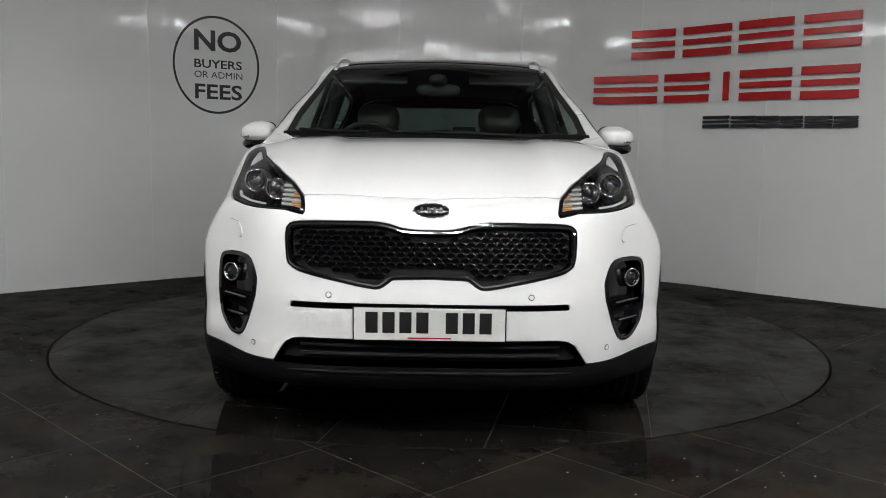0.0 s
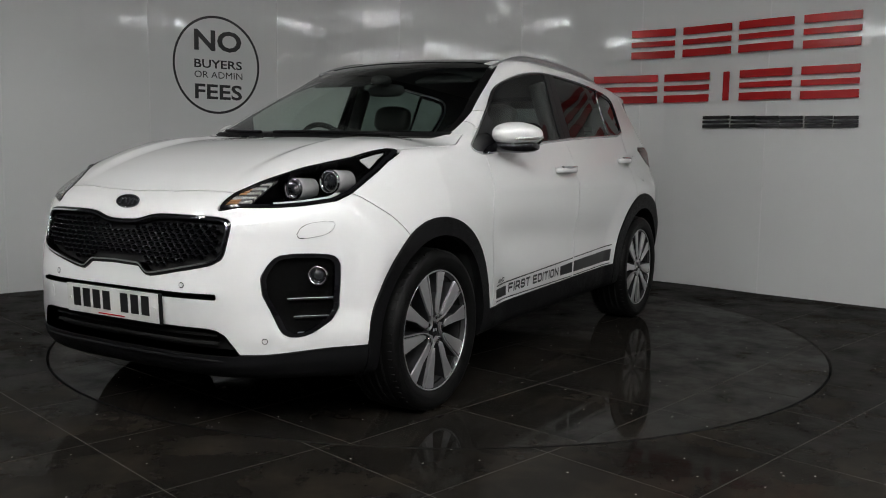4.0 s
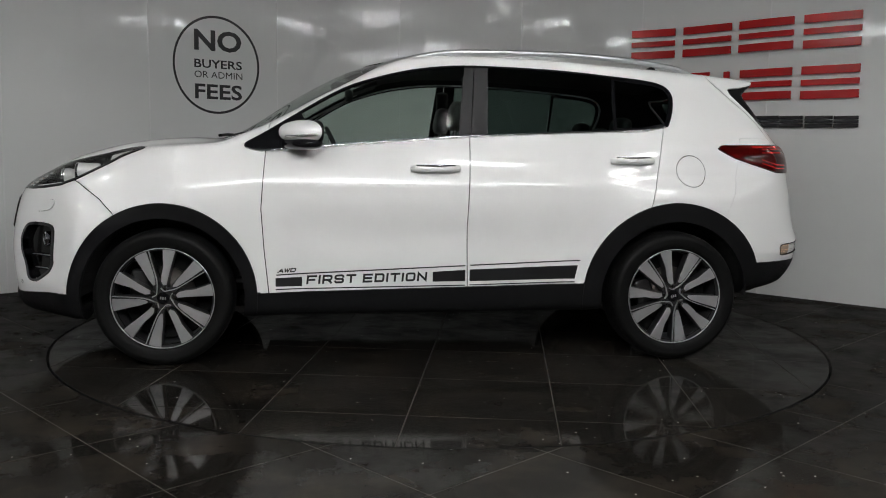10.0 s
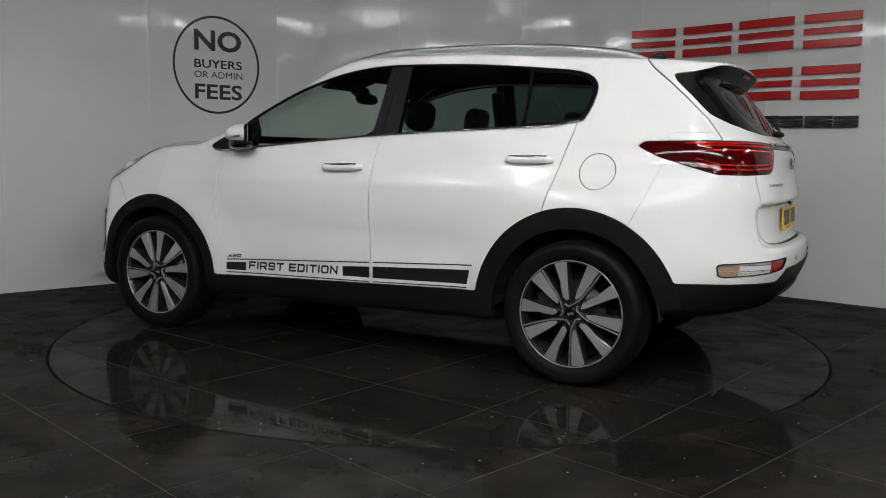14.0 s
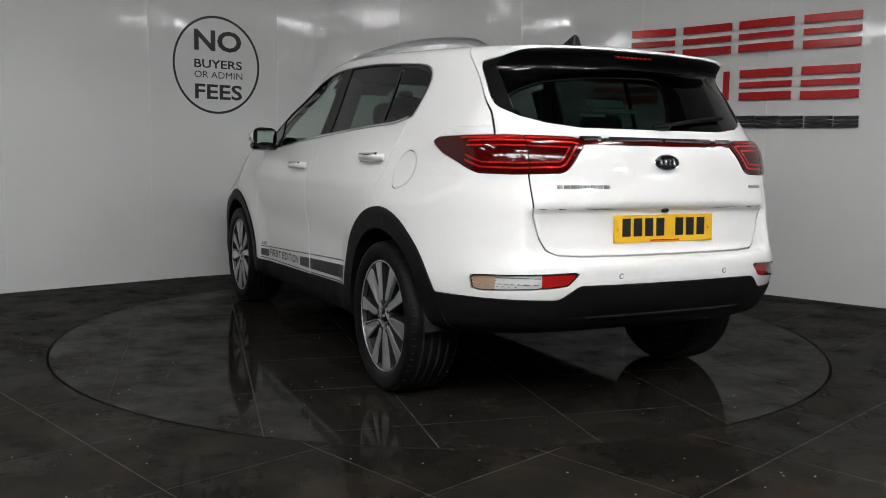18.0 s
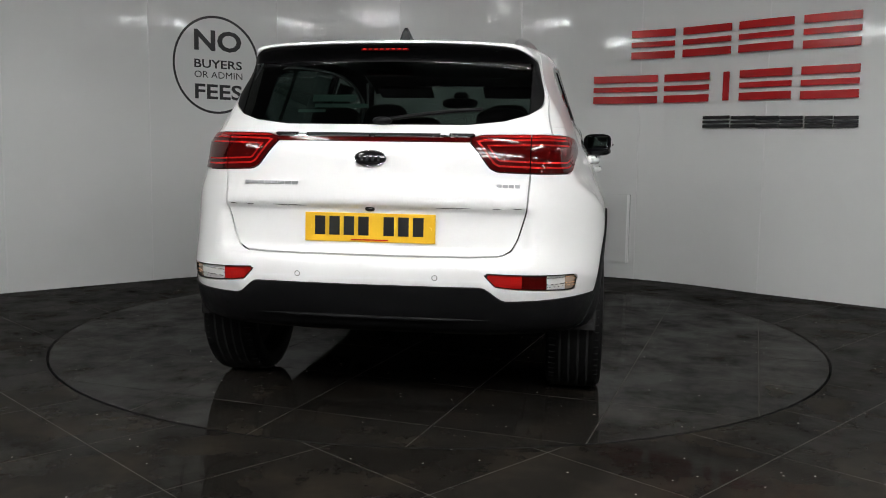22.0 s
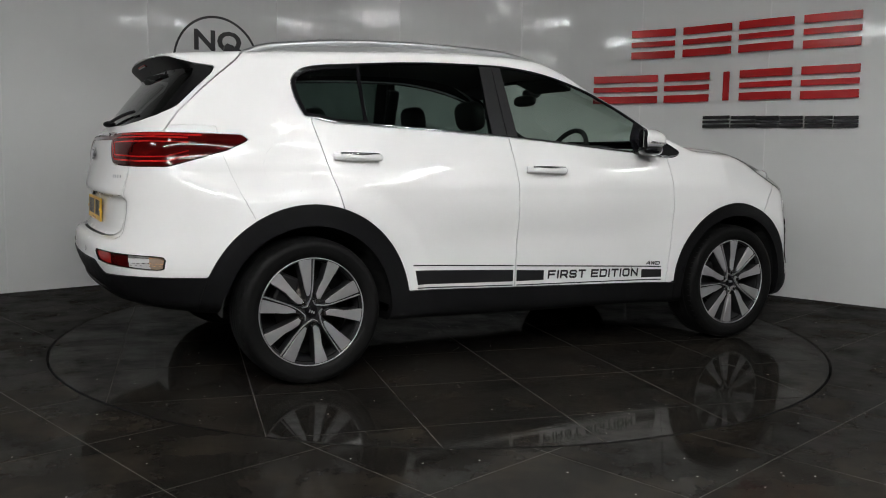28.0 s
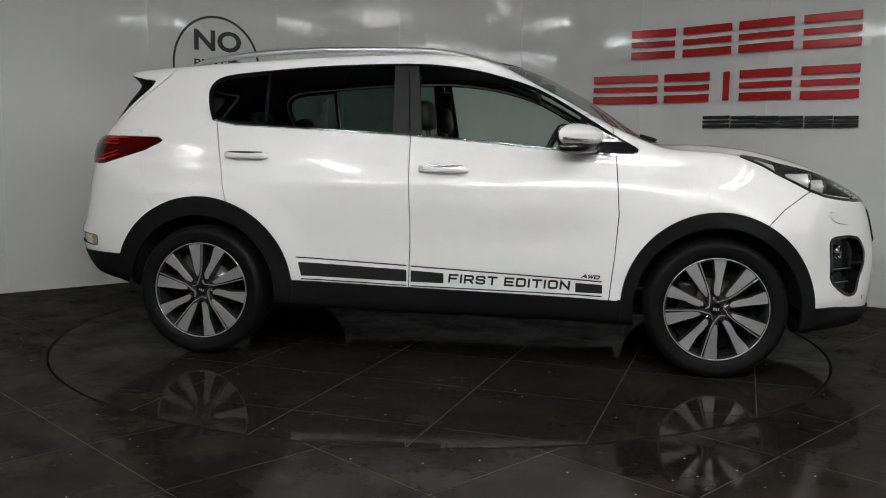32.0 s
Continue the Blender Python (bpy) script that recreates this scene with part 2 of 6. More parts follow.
# ---- the car's body as one smooth solid, from which the panels are cut ----
def spline(points, n=8, closed=False):
    """Centripetal curve through the points."""
    p = np.array(points, float)
    m = len(p)
    out = []
    for i in range(m if closed else m - 1):
        if closed:
            a, b, c, d = p[(i - 1) % m], p[i], p[(i + 1) % m], p[(i + 2) % m]
        else:
            a, b, c, d = p[max(i - 1, 0)], p[i], p[i + 1], p[min(i + 2, m - 1)]
        lb = max(np.linalg.norm(c - b), 1e-6)
        m1 = (c - a) / max(np.linalg.norm(b - a) + lb, 1e-6) * lb if np.any(a != b) else (c - b)
        m2 = (d - b) / max(np.linalg.norm(d - c) + lb, 1e-6) * lb if np.any(c != d) else (c - b)
        for k in range(n):
            t = k / n
            out.append((2 * t**3 - 3 * t**2 + 1) * b + (t**3 - 2 * t**2 + t) * m1 + (-2 * t**3 + 3 * t**2) * c + (t**3 - t**2) * m2)
    if not closed:
        out.append(p[-1])
    return np.array(out)


def rounded(points, times=2, cut=0.25):
    """Polygon with its corners cut round."""
    p = np.array(points, float)
    for _ in range(times):
        q = np.roll(p, -1, 0)
        p = np.stack([p * (1 - cut) + q * cut, p * cut + q * (1 - cut)], 1).reshape(-1, 2)
    return p


def sd_poly(poly, u, v):
    """Signed distance to a polygon: negative inside."""
    u, v = np.asarray(u, float), np.asarray(v, float)
    best = np.full(u.shape, 1e9)
    inside = np.zeros(u.shape, bool)
    a = np.asarray(poly, float)
    b = np.roll(a, -1, 0)
    for (x0, y0), (x1, y1) in zip(a, b):
        dx, dy = x1 - x0, y1 - y0
        l2 = dx * dx + dy * dy
        if l2 < 1e-14:
            continue
        t = np.clip(((u - x0) * dx + (v - y0) * dy) / l2, 0, 1)
        best = np.minimum(best, (u - x0 - t * dx) ** 2 + (v - y0 - t * dy) ** 2)
        if y0 != y1:
            inside ^= ((y0 > v) != (y1 > v)) & (u < x0 + (v - y0) / (y1 - y0) * dx)
    best = np.sqrt(best)
    return np.where(inside, -best, best)


# the middle line of the body, seen from the side (x forward, z up)
NOSE = [(2.02, 0.235), (2.15, 0.25), (2.20, 0.30), (2.212, 0.38), (2.228, 0.47), (2.235, 0.56), (2.222, 0.68), (2.198, 0.79), (2.17, 0.86), (2.14, 0.90), (2.09, 0.935)]
TOPL = [(2.09, 0.935), (1.95, 1.005), (1.75, 1.075), (1.5, 1.13), (1.28, 1.155), (1.10, 1.172), (0.98, 1.228), (0.73, 1.395), (0.53, 1.508), (0.37, 1.578), (0.2, 1.618), (0.0, 1.633), (-0.3, 1.637), (-0.7, 1.625), (-1.1, 1.603), (-1.45, 1.585), (-1.8, 1.56), (-1.94, 1.545)]
TAIL = [(-1.94, 1.545), (-1.945, 1.525), (-1.905, 1.488), (-1.893, 1.462), (-1.966, 1.37), (-2.066, 1.240), (-2.10, 1.195), (-2.135, 1.16), (-2.16, 1.10), (-2.175, 1.0), (-2.195, 0.905), (-2.19, 0.885), (-2.168, 0.865), (-2.175, 0.73), (-2.19, 0.695), (-2.245, 0.672), (-2.255, 0.60), (-2.245, 0.55), (-2.21, 0.47), (-2.15, 0.40), (-2.02, 0.36)]
UNDER = [(-2.02, 0.36), (-1.8, 0.35), (-0.9, 0.275), (0.9, 0.25), (2.02, 0.235)]
SIDE = np.concatenate([spline(NOSE, 6)[:-1], spline(TOPL, 8)[:-1], spline(TAIL, 5)[:-1], spline(UNDER, 6)[:-1]])
# the same without the hollow of the tailgate, for the rear corners
TAIL_PLAIN = TAIL[:2] + [(-1.922, 1.492), (-1.910, 1.462), (-1.975, 1.37)] + TAIL[5:10] + [(-2.195, 0.905), (-2.205, 0.82), (-2.225, 0.72), (-2.25, 0.64)] + TAIL[16:]
SIDE_PLAIN = np.concatenate([spline(NOSE, 6)[:-1], spline(TOPL, 8)[:-1], spline(TAIL_PLAIN, 5)[:-1], spline(UNDER, 6)[:-1]])
GX, GZ = np.arange(-2.8, 2.9, 0.01), np.arange(-0.1, 2.0, 0.01)
SIDE_D = sd_poly(SIDE, *np.meshgrid(GX, GZ, indexing="ij"))
SIDE_E = sd_poly(SIDE_PLAIN, *np.meshgrid(GX, GZ, indexing="ij"))

# half width by height
WZ = [0.2, 0.28, 0.37, 0.45, 0.55, 0.70, 0.85, 0.95, 1.02, 1.10, 1.17, 1.30, 1.45, 1.55, 1.62, 1.75]
WW = [0.84, 0.87, 0.884, 0.886, 0.892, 0.905, 0.914, 0.905, 0.885, 0.850, 0.816, 0.765, 0.712, 0.677, 0.645, 0.55]
WTAB = spline(list(zip(WZ, WW)), 10)


def sstep(a, b, x):
    t = np.clip((x - a) / (b - a), 0, 1)
    return t * t * (3 - 2 * t)


def smax(a, b, k):
    h = np.clip(k - np.abs(a - b), 0, None) / k
    return np.maximum(a, b) + h * h * h * k / 6


def side_dist(x, z, d):
    i = np.clip((x - GX[0]) / 0.01, 0, len(GX) - 1.001)
    j = np.clip((z - GZ[0]) / 0.01, 0, len(GZ) - 1.001)
    a, b = i.astype(int), j.astype(int)
    s, t = i - a, j - b
    return d[a, b] * (1 - s) * (1 - t) + d[a + 1, b] * s * (1 - t) + d[a, b + 1] * (1 - s) * t + d[a + 1, b + 1] * s * t


def half_width(x, z):
    w = np.interp(z, WTAB[:, 0], WTAB[:, 1])
    k = 0.018 + 0.088 * sstep(0.86, 1.0, z) - 0.030 * sstep(1.04, 1.14, z) + 0.04 * sstep(1.2, 1.45, z)
    r = np.clip((-x - 0.6) / 1.3, 0, None)
    f = np.clip((x - 0.8) / 1.2, 0, None)
    w = w - k * r * r - (0.02 + 0.04 * sstep(0.7, 1.1, z)) * f * f
    # the nose draws in above the bumper
    w = w - 0.14 * sstep(0.70, 0.95, z) * np.clip(x - 1.27, 0, 0.5)
    # the roof narrows over the windscreen
    w = w - 0.030 * sstep(-0.15, 0.45, x) * sstep(1.30, 1.48, z)
    # shallow hollow along the lower doors, soft crease above it
    w = w - 0.011 * np.exp(-((z - 0.66 - 0.03 * x) / 0.09) ** 2) * sstep(-1.05, -0.6, x) * sstep(1.0, 0.6, x) + 0.004 * np.exp(-((z - 0.93) / 0.035) ** 2) * sstep(-1.9, -1.2, x) * sstep(1.5, 0.9, x)
    for ax in (1.335, -1.335):
        d = np.hypot(x - ax, z - 0.345)
        w = w + ((0.026 if ax > 0 else 0.022) * (1 - sstep(0.47, 0.72 if ax > 0 else 0.66, d))) * sstep(1.2, 0.9, z)
    return w


def body(x, y, z):
    y = np.abs(y)
    nose = sstep(1.25, 1.0, z)
    c = 0.27 - 0.03 * sstep(0.75, 0.95, z) - 0.055 * sstep(0.52, 0.38, z)
    corner_ = c * (np.minimum(y, 0.72) / 0.75) ** 4.5 + 1.1 * np.clip(y - 0.72, 0, 0.3)
    drop = nose * (corner_ * sstep(1.1, 1.7, x) + 0.012 * (y / 0.6) ** 2) + (1 - nose) * np.clip(0.045 + 0.40 * (z - 1.185), 0.03, 0.20) * (y / 0.6) ** 2
    back = (0.109 + 0.05 * sstep(1.1, 1.3, z)) * (np.minimum(y, 0.95) / 0.72) ** 6 + 0.035 * (y / 0.6) ** 2
    xx = x + sstep(-0.35, 0.5, x) * drop - sstep(-0.7, -1.6, x) * back
    crown = (0.022 - 0.004 * sstep(1.2, 1.5, z)) * (y / 0.62) ** 2 * sstep(0.75, 1.0, z) * (1 - 0.7 * sstep(1.15, 1.65, x))
    k = sstep(0.57, 0.66, y)
    # two soft ridges along the hood
    crown = crown - 0.018 * sstep(0.38, 0.47, y) * sstep(0.80, 0.60, y) * sstep(1.0, 1.25, x) * sstep(2.1, 1.8, x)
    p = side_dist(xx, z + crown, SIDE_D) * (1 - k) + side_dist(xx, z + crown, SIDE_E) * k
    s = (y - half_width(x, z)) * 0.95
    return smax(p, s, 0.06)


def surface_net(fn, lo, hi, h):
    """Skin of fn < 0 as quads, drawn onto fn = 0."""
    ax = [np.arange(a, b, h) for a, b in zip(lo, hi)]
    g = fn(*np.meshgrid(*ax, indexing="ij"))
    neg = g < 0
    c = [neg[i:neg.shape[0] - 1 + i, j:neg.shape[1] - 1 + j, k:neg.shape[2] - 1 + k] for i in (0, 1) for j in (0, 1) for k in (0, 1)]
    s = sum(a.astype(int) for a in c)
    cells = np.argwhere((s > 0) & (s < 8))
    index = np.full(s.shape, -1)
    index[tuple(cells.T)] = np.arange(len(cells))
    v = np.array(lo) + (cells + 0.5) * h
    faces = []
    for d in range(3):
        e = [slice(None)] * 3
        e2 = [slice(None)] * 3
        e[d], e2[d] = slice(0, -1), slice(1, None)
        diff = neg[tuple(e)] != neg[tuple(e2)]
        for q in np.argwhere(diff):
            u, w = (d + 1) % 3, (d + 2) % 3
            if min(q[u], q[w]) < 1 or q[u] >= s.shape[u] or q[w] >= s.shape[w]:
                continue
            ids = []
            for du, dw in ((-1, -1), (0, -1), (0, 0), (-1, 0)):
                r = q.copy()
                r[u] += du
                r[w] += dw
                ids.append(index[tuple(r)])
            if min(ids) >= 0:
                faces.append(ids if neg[tuple(q)] else ids[::-1])
    for _ in range(6):
        f0, n = fn(*v.T), grad(fn, v)
        l = np.maximum((n * n).sum(1), 0.05)
        v = v - np.clip(f0 / l, -h, h)[:, None] * n * 0.8
    return v, np.array(faces)


def grad(fn, v, e=0.003):
    x, y, z = v.T
    return np.stack([fn(x + e, y, z) - fn(x - e, y, z), fn(x, y + e, z) - fn(x, y - e, z), fn(x, y, z + e) - fn(x, y, z - e)], 1) / (2 * e)


def unit(n):
    return n / np.maximum(np.linalg.norm(n, axis=1), 1e-9)[:, None]


bv, bf = surface_net(body, (-2.4, -0.03, 0.18), (2.4, 1.05, 1.72), 0.018)
bn = unit(grad(body, bv, 0.006))
tri = np.concatenate([bf[:, [0, 1, 2]], bf[:, [0, 2, 3]]])

car = tagged(new("car"), "white five-door sport utility car with black cladding on the turntable", "car")


def cpart(name, data, material, parent=None, label="", smooth=False):
    """A part of the car, in the car's own axes."""
    ob = part(name, data, material, parent or car, label, smooth)
    if parent is None:
        ob.location = OFF
    return ob


# ---- cutting the skin into panels ----
MIRROR = np.array([1.0, -1.0, 1.0])


def split(m, g):
    """Parts of the skin m = (v, n, f) with g < 0 and with g >= 0, cut along g = 0."""
    v, n, f = m
    g = np.where(np.abs(g) < 1e-6, 1e-6, g)
    ins = g[f] < 0
    cnt = ins.sum(1)
    av, an = list(v), list(n)
    made = {}

    def mid(a, b):
        k = (a, b) if a < b else (b, a)
        if k not in made:
            t = g[a] / (g[a] - g[b])
            made[k] = len(av)
            av.append(v[a] + (v[b] - v[a]) * t)
            q = n[a] + (n[b] - n[a]) * t
            an.append(q / max(np.linalg.norm(q), 1e-9))
        return made[k]
    inner, outer = [f[cnt == 3]], [f[cnt == 0]]
    ai, ao = [], []
    for t, s, c in zip(f[(cnt == 1) | (cnt == 2)], ins[(cnt == 1) | (cnt == 2)], cnt[(cnt == 1) | (cnt == 2)]):
        k = int(np.argmax(s)) if c == 1 else int(np.argmin(s))
        a, b, d = t[k], t[(k + 1) % 3], t[(k + 2) % 3]
        p, q = mid(a, b), mid(a, d)
        one, two = [(a, p, q)], [(p, b, d), (p, d, q)]
        if c == 1:
            ai += one
            ao += two
        else:
            ao += one
            ai += two
    av, an = np.array(av), np.array(an)

    def pack(fl):
        fl = np.concatenate([np.array(x, int).reshape(-1, 3) for x in fl])
        used, inv = np.unique(fl, return_inverse=True)
        return av[used], an[used], inv.reshape(-1, 3)
    return pack(inner + [ai]), pack(outer + [ao])


def refine(m, times=1):
    """Split every triangle into four."""
    v, n, f = m
    for _ in range(times):
        e = np.sort(np.concatenate([f[:, [0, 1]], f[:, [1, 2]], f[:, [2, 0]]]), 1)
        u, inv = np.unique(e, axis=0, return_inverse=True)
        inv = inv.reshape(3, -1) + len(v)
        v = np.concatenate([v, v[u].mean(1)])
        n = np.concatenate([n, unit(n[u].mean(1))])
        a, b, c = inv
        f = np.concatenate([np.stack([f[:, 0], a, c], 1), np.stack([a, f[:, 1], b], 1), np.stack([c, b, f[:, 2]], 1), np.stack([a, b, c], 1)])
    return v, n, f


def take(m, g_fn, gap=0.004):
    """Take the piece where g_fn < 0 out of m, leaving a shut line of width gap."""
    inside, rest = split(m, g_fn(*m[0].T) + gap / 2)
    _, rest = split(rest, g_fn(*rest[0].T) - gap / 2)
    return inside, rest


def mirrored(m):
    return m[0] * MIRROR, m[1] * MIRROR, m[2][:, ::-1]


def whole(m):
    """Both halves of a piece that crosses the middle, welded there."""
    v, n, f = m
    v, n = v.copy(), n.copy()
    on = np.abs(v[:, 1]) < 1e-5
    n[on, 1] = 0
    n = unit(n)
    k = len(v)
    idx = np.where(on, np.arange(k), np.arange(k) + k)
    return np.concatenate([v, v * MIRROR]), np.concatenate([n, n * MIRROR]), np.concatenate([f, idx[f][:, ::-1]])


def skin(name, m, material, parent=None, label="", off=0.0, lip=0.012):
    """A panel from a piece of skin: moved out by off, with its edges turned in by lip."""
    v, n, f = m
    if len(f) == 0:
        return None
    w = v + n * off
    edges = np.concatenate([f[:, [0, 1]], f[:, [1, 2]], f[:, [2, 0]]])
    key = np.sort(edges, 1)
    _, first, count = np.unique(key, axis=0, return_index=True, return_counts=True)
    b = edges[first[count == 1]]
    on = (np.abs(v[b[:, 0], 1]) < 1e-5) & (np.abs(v[b[:, 1], 1]) < 1e-5)
    b = b[~on]
    faces = [f]
    verts, norms = [w], [n]
    if lip and len(b):
        ids, inv = np.unique(b, return_inverse=True)
        inv = inv.reshape(-1, 2)
        k = len(w)
        out = np.zeros((len(v), 3))
        d = v[b[:, 1]] - v[b[:, 0]]
        e = unit(np.cross(d, n[b[:, 0]]))
        np.add.at(out, b[:, 0], e)
        np.add.at(out, b[:, 1], e)
        out = unit(out)
        verts += [w[ids] + 0 * n[ids], w[ids] - n[ids] * lip]
        norms += [out[ids], out[ids]]
        a0, a1 = inv[:, 0] + k, inv[:, 1] + k
        c0, c1 = a0 + len(ids), a1 + len(ids)
        faces += [np.stack([a1, a0, c0], 1), np.stack([a1, c0, c1], 1)]
    me = mesh_from(name, np.concatenate(verts), np.concatenate(faces), material, True, np.concatenate(norms))
    return cpart(name, me, material, parent, label)


def pair(name, m, material, parents=(None, None), label="", off=0.0, lip=0.012):
    return skin(name, m, material, parents[0], label, off, lip), skin(name, mirrored(m), material, parents[1], label, off, lip)


def side_of(poly, ymin=0.5, round_=0):
    p = rounded(poly, round_) if round_ else np.array(poly, float)
    return lambda x, y, z: np.maximum(sd_poly(p, x, z), ymin - y)


def front_of(poly, xmin, round_=0):
    p = rounded(poly, round_) if round_ else np.array(poly, float)
    return lambda x, y, z: np.maximum(sd_poly(p, y, z), xmin - x)


def rear_of(poly, xmax, round_=0):
    p = rounded(poly, round_) if round_ else np.array(poly, float)
    return lambda x, y, z: np.maximum(sd_poly(p, y, z), x - xmax)


def top_of(poly, zmin, round_=0):
    p = rounded(poly, round_) if round_ else np.array(poly, float)
    return lambda x, y, z: np.maximum(sd_poly(p, x, y), zmin - z)


def both(a, b):
    return lambda x, y, z: np.maximum(a(x, y, z), b(x, y, z))


def either(a, b):
    return lambda x, y, z: np.minimum(a(x, y, z), b(x, y, z))


def within(a, d):
    return lambda x, y, z: a(x, y, z) + d


# -- glass materials: tinted panes that reflect by Fresnel
def glass_mat(name, tint, ior=1.5, rough=0.0):
    m = bpy.data.materials.new(name)
    m.use_nodes = True
    nt = m.node_tree
    nt.nodes.clear()
    o = nt.nodes.new("ShaderNodeOutputMaterial")
    mix = nt.nodes.new("ShaderNodeMixShader")
    tr = nt.nodes.new("ShaderNodeBsdfTransparent")
    gl = nt.nodes.new("ShaderNodeBsdfGlossy")
    lw = nt.nodes.new("ShaderNodeLayerWeight")
    lw.inputs["Blend"].default_value = 0.5
    po = nt.nodes.new("ShaderNodeMath")
    po.operation = "POWER"
    po.inputs[1].default_value = 5.0
    fr = nt.nodes.new("ShaderNodeMath")
    fr.operation = "MULTIPLY_ADD"
    f0 = ((ior - 1) / (ior + 1)) ** 2
    fr.inputs[1].default_value, fr.inputs[2].default_value = 1 - f0, f0
    nt.links.new(lw.outputs["Facing"], po.inputs[0])
    nt.links.new(po.outputs[0], fr.inputs[0])
    tr.inputs[0].default_value = (*tint, 1)
    gl.inputs["Roughness"].default_value = rough
    nt.links.new(fr.outputs[0], mix.inputs[0])
    nt.links.new(tr.outputs[0], mix.inputs[1])
    nt.links.new(gl.outputs[0], mix.inputs[2])
    nt.links.new(mix.outputs[0], o.inputs[0])
    return m


GLASS = glass_mat("green_tinted_glass", (0.74, 0.82, 0.775))
PRIVACY = glass_mat("dark_privacy_glass", (0.25, 0.32, 0.295))
REARGLASS = glass_mat("dark_rear_glass", (0.11, 0.145, 0.135))
LENS = glass_mat("clear_lamp_lens", (0.93, 0.93, 0.93), 1.5)
ROOFGLASS = mat("black_roof_glass", (0.004, 0.004, 0.005), 0.04)
REDLENS = mat("red_lamp_lens", (0.045, 0.0012, 0.0012), 0.10, coat=0.1, spec=0.3, noise_scale=60, noise_amt=0.2)
REDBAR = mat("bright_red_light_guide", (0.34, 0.009, 0.008), 0.15, coat=0.3, noise_scale=90, noise_amt=0.15)
SILVERLENS = mat("clear_reflector", (0.72, 0.72, 0.72), 0.18, metal=0.85, bump=0.6, bump_scale=160)
AMBER = mat("amber_reflector", (0.62, 0.47, 0.36), 0.2, metal=0.5, bump=0.6, bump_scale=160)

# pale and barely metallic: the light such reflectors catch is put into the colour
BRIGHT = mat("reflector_painted_lit", (0.80, 0.80, 0.80), 0.25, metal=0.3, bump=0.4, bump_scale=160)
BEZEL = mat("dark_bezel", (0.004, 0.004, 0.004), 0.07, spec=0.15, noise_scale=20, noise_amt=0.1)
AMBERRIB = mat("amber_rib", (0.62, 0.33, 0.16), 0.3, metal=0.3, bump=0.4, bump_scale=160)

half = split((bv, bn, tri), -bv[:, 1])[0]
arch = lambda x, y, z: np.maximum(np.minimum(np.hypot(x - 1.335, z - 0.345), np.hypot(x + 1.335, z - 0.345)) - 0.405, 0.52 - y)
half = split(half, arch(*half[0].T))[1]
half[0][:, 1] = np.where(np.abs(half[0][:, 1]) < 1e-4, 0.0, half[0][:, 1])

# -- outlines of panels, glass and lamps, in the car's axes
DLO = [(0.945, 1.122), (0.915, 1.100), (0.835, 1.085), (0.655, 1.105), (0.396, 1.126), (0.106, 1.153), (-0.239, 1.179), (-0.48, 1.192), (-0.777, 1.208), (-1.310, 1.230), (-1.352, 1.32), (-1.368, 1.40), (-1.360, 1.44), (-1.33, 1.478), (-1.25, 1.505), (-1.039, 1.524), (-0.794, 1.545), (-0.597, 1.556), (-0.294, 1.563), (-0.16, 1.561), (-0.008, 1.547), (0.141, 1.522), (0.289, 1.482), (0.406, 1.443), (0.522, 1.382), (0.636, 1.312), (0.752, 1.239), (0.838, 1.185), (0.905, 1.148)]
dlo = side_of(rounded(DLO, 1), 0.55)
wscreen = front_of([(-1, 1.158), (0.45, 1.159), (0.68, 1.158), (0.722, 1.176), (0.730, 1.20), (0.715, 1.29), (0.685, 1.356), (0.652, 1.43), (0.606, 1.541), (0.585, 1.585), (-1, 1.60)], 0.22)
roofglass = top_of([(0.60, -1), (0.60, 0.4), (0.58, 0.50), (0.2, 0.51), (-0.5, 0.505), (-1.15, 0.475), (-1.22, 0.42), (-1.22, -1)], 1.45)
lampF = both(top_of([(2.3, 0.445), (2.12, 0.450), (2.06, 0.462), (1.98, 0.506), (1.89, 0.565), (1.77, 0.628), (1.64, 0.682), (1.52, 0.710), (1.45, 0.732), (1.425, 0.77), (1.40, 0.90), (1.38, 1.2), (2.3, 1.2)], 0.7),
             side_of([(2.3, 0.80), (2.10, 0.880), (2.02, 0.882), (1.945, 0.889), (1.85, 0.904), (1.77, 0.934), (1.70, 0.969), (1.605, 1.016), (1.54, 1.053), (1.45, 1.090), (1.40, 1.115), (1.38, 1.2), (2.3, 1.2)], 0.0))
lampR = both(rear_of([(1.0, 1.165), (0.72, 1.167), (0.43, 1.160), (0.385, 1.150), (0.385, 1.128), (0.41, 1.101), (0.462, 1.032), (0.49, 1.018), (1.0, 1.0)], -1.5),
             side_of([(-1.595, 1.138), (-1.625, 1.160), (-2.4, 1.172), (-2.4, 1.005), (-1.95, 1.014), (-1.877, 1.035), (-1.694, 1.090)], 0.0))
rglass = both(rear_of([(-1, 1.196), (0.365, 1.200), (0.505, 1.217), (0.59, 1.243), (0.64, 1.275), (0.68, 1.33), (0.70, 1.40), (0.685, 1.438), (0.632, 1.470), (0.58, 1.495), (0.54, 1.511), (0.49, 1.520), (0.40, 1.525), (0.2, 1.530), (-1, 1.532)], -1.6),
              side_of([(-1.70, 1.49), (-1.725, 1.445), (-1.80, 1.375), (-1.90, 1.275), (-1.985, 1.17), (-2.4, 1.1), (-2.4, 1.7), (-1.70, 1.7)], -1))
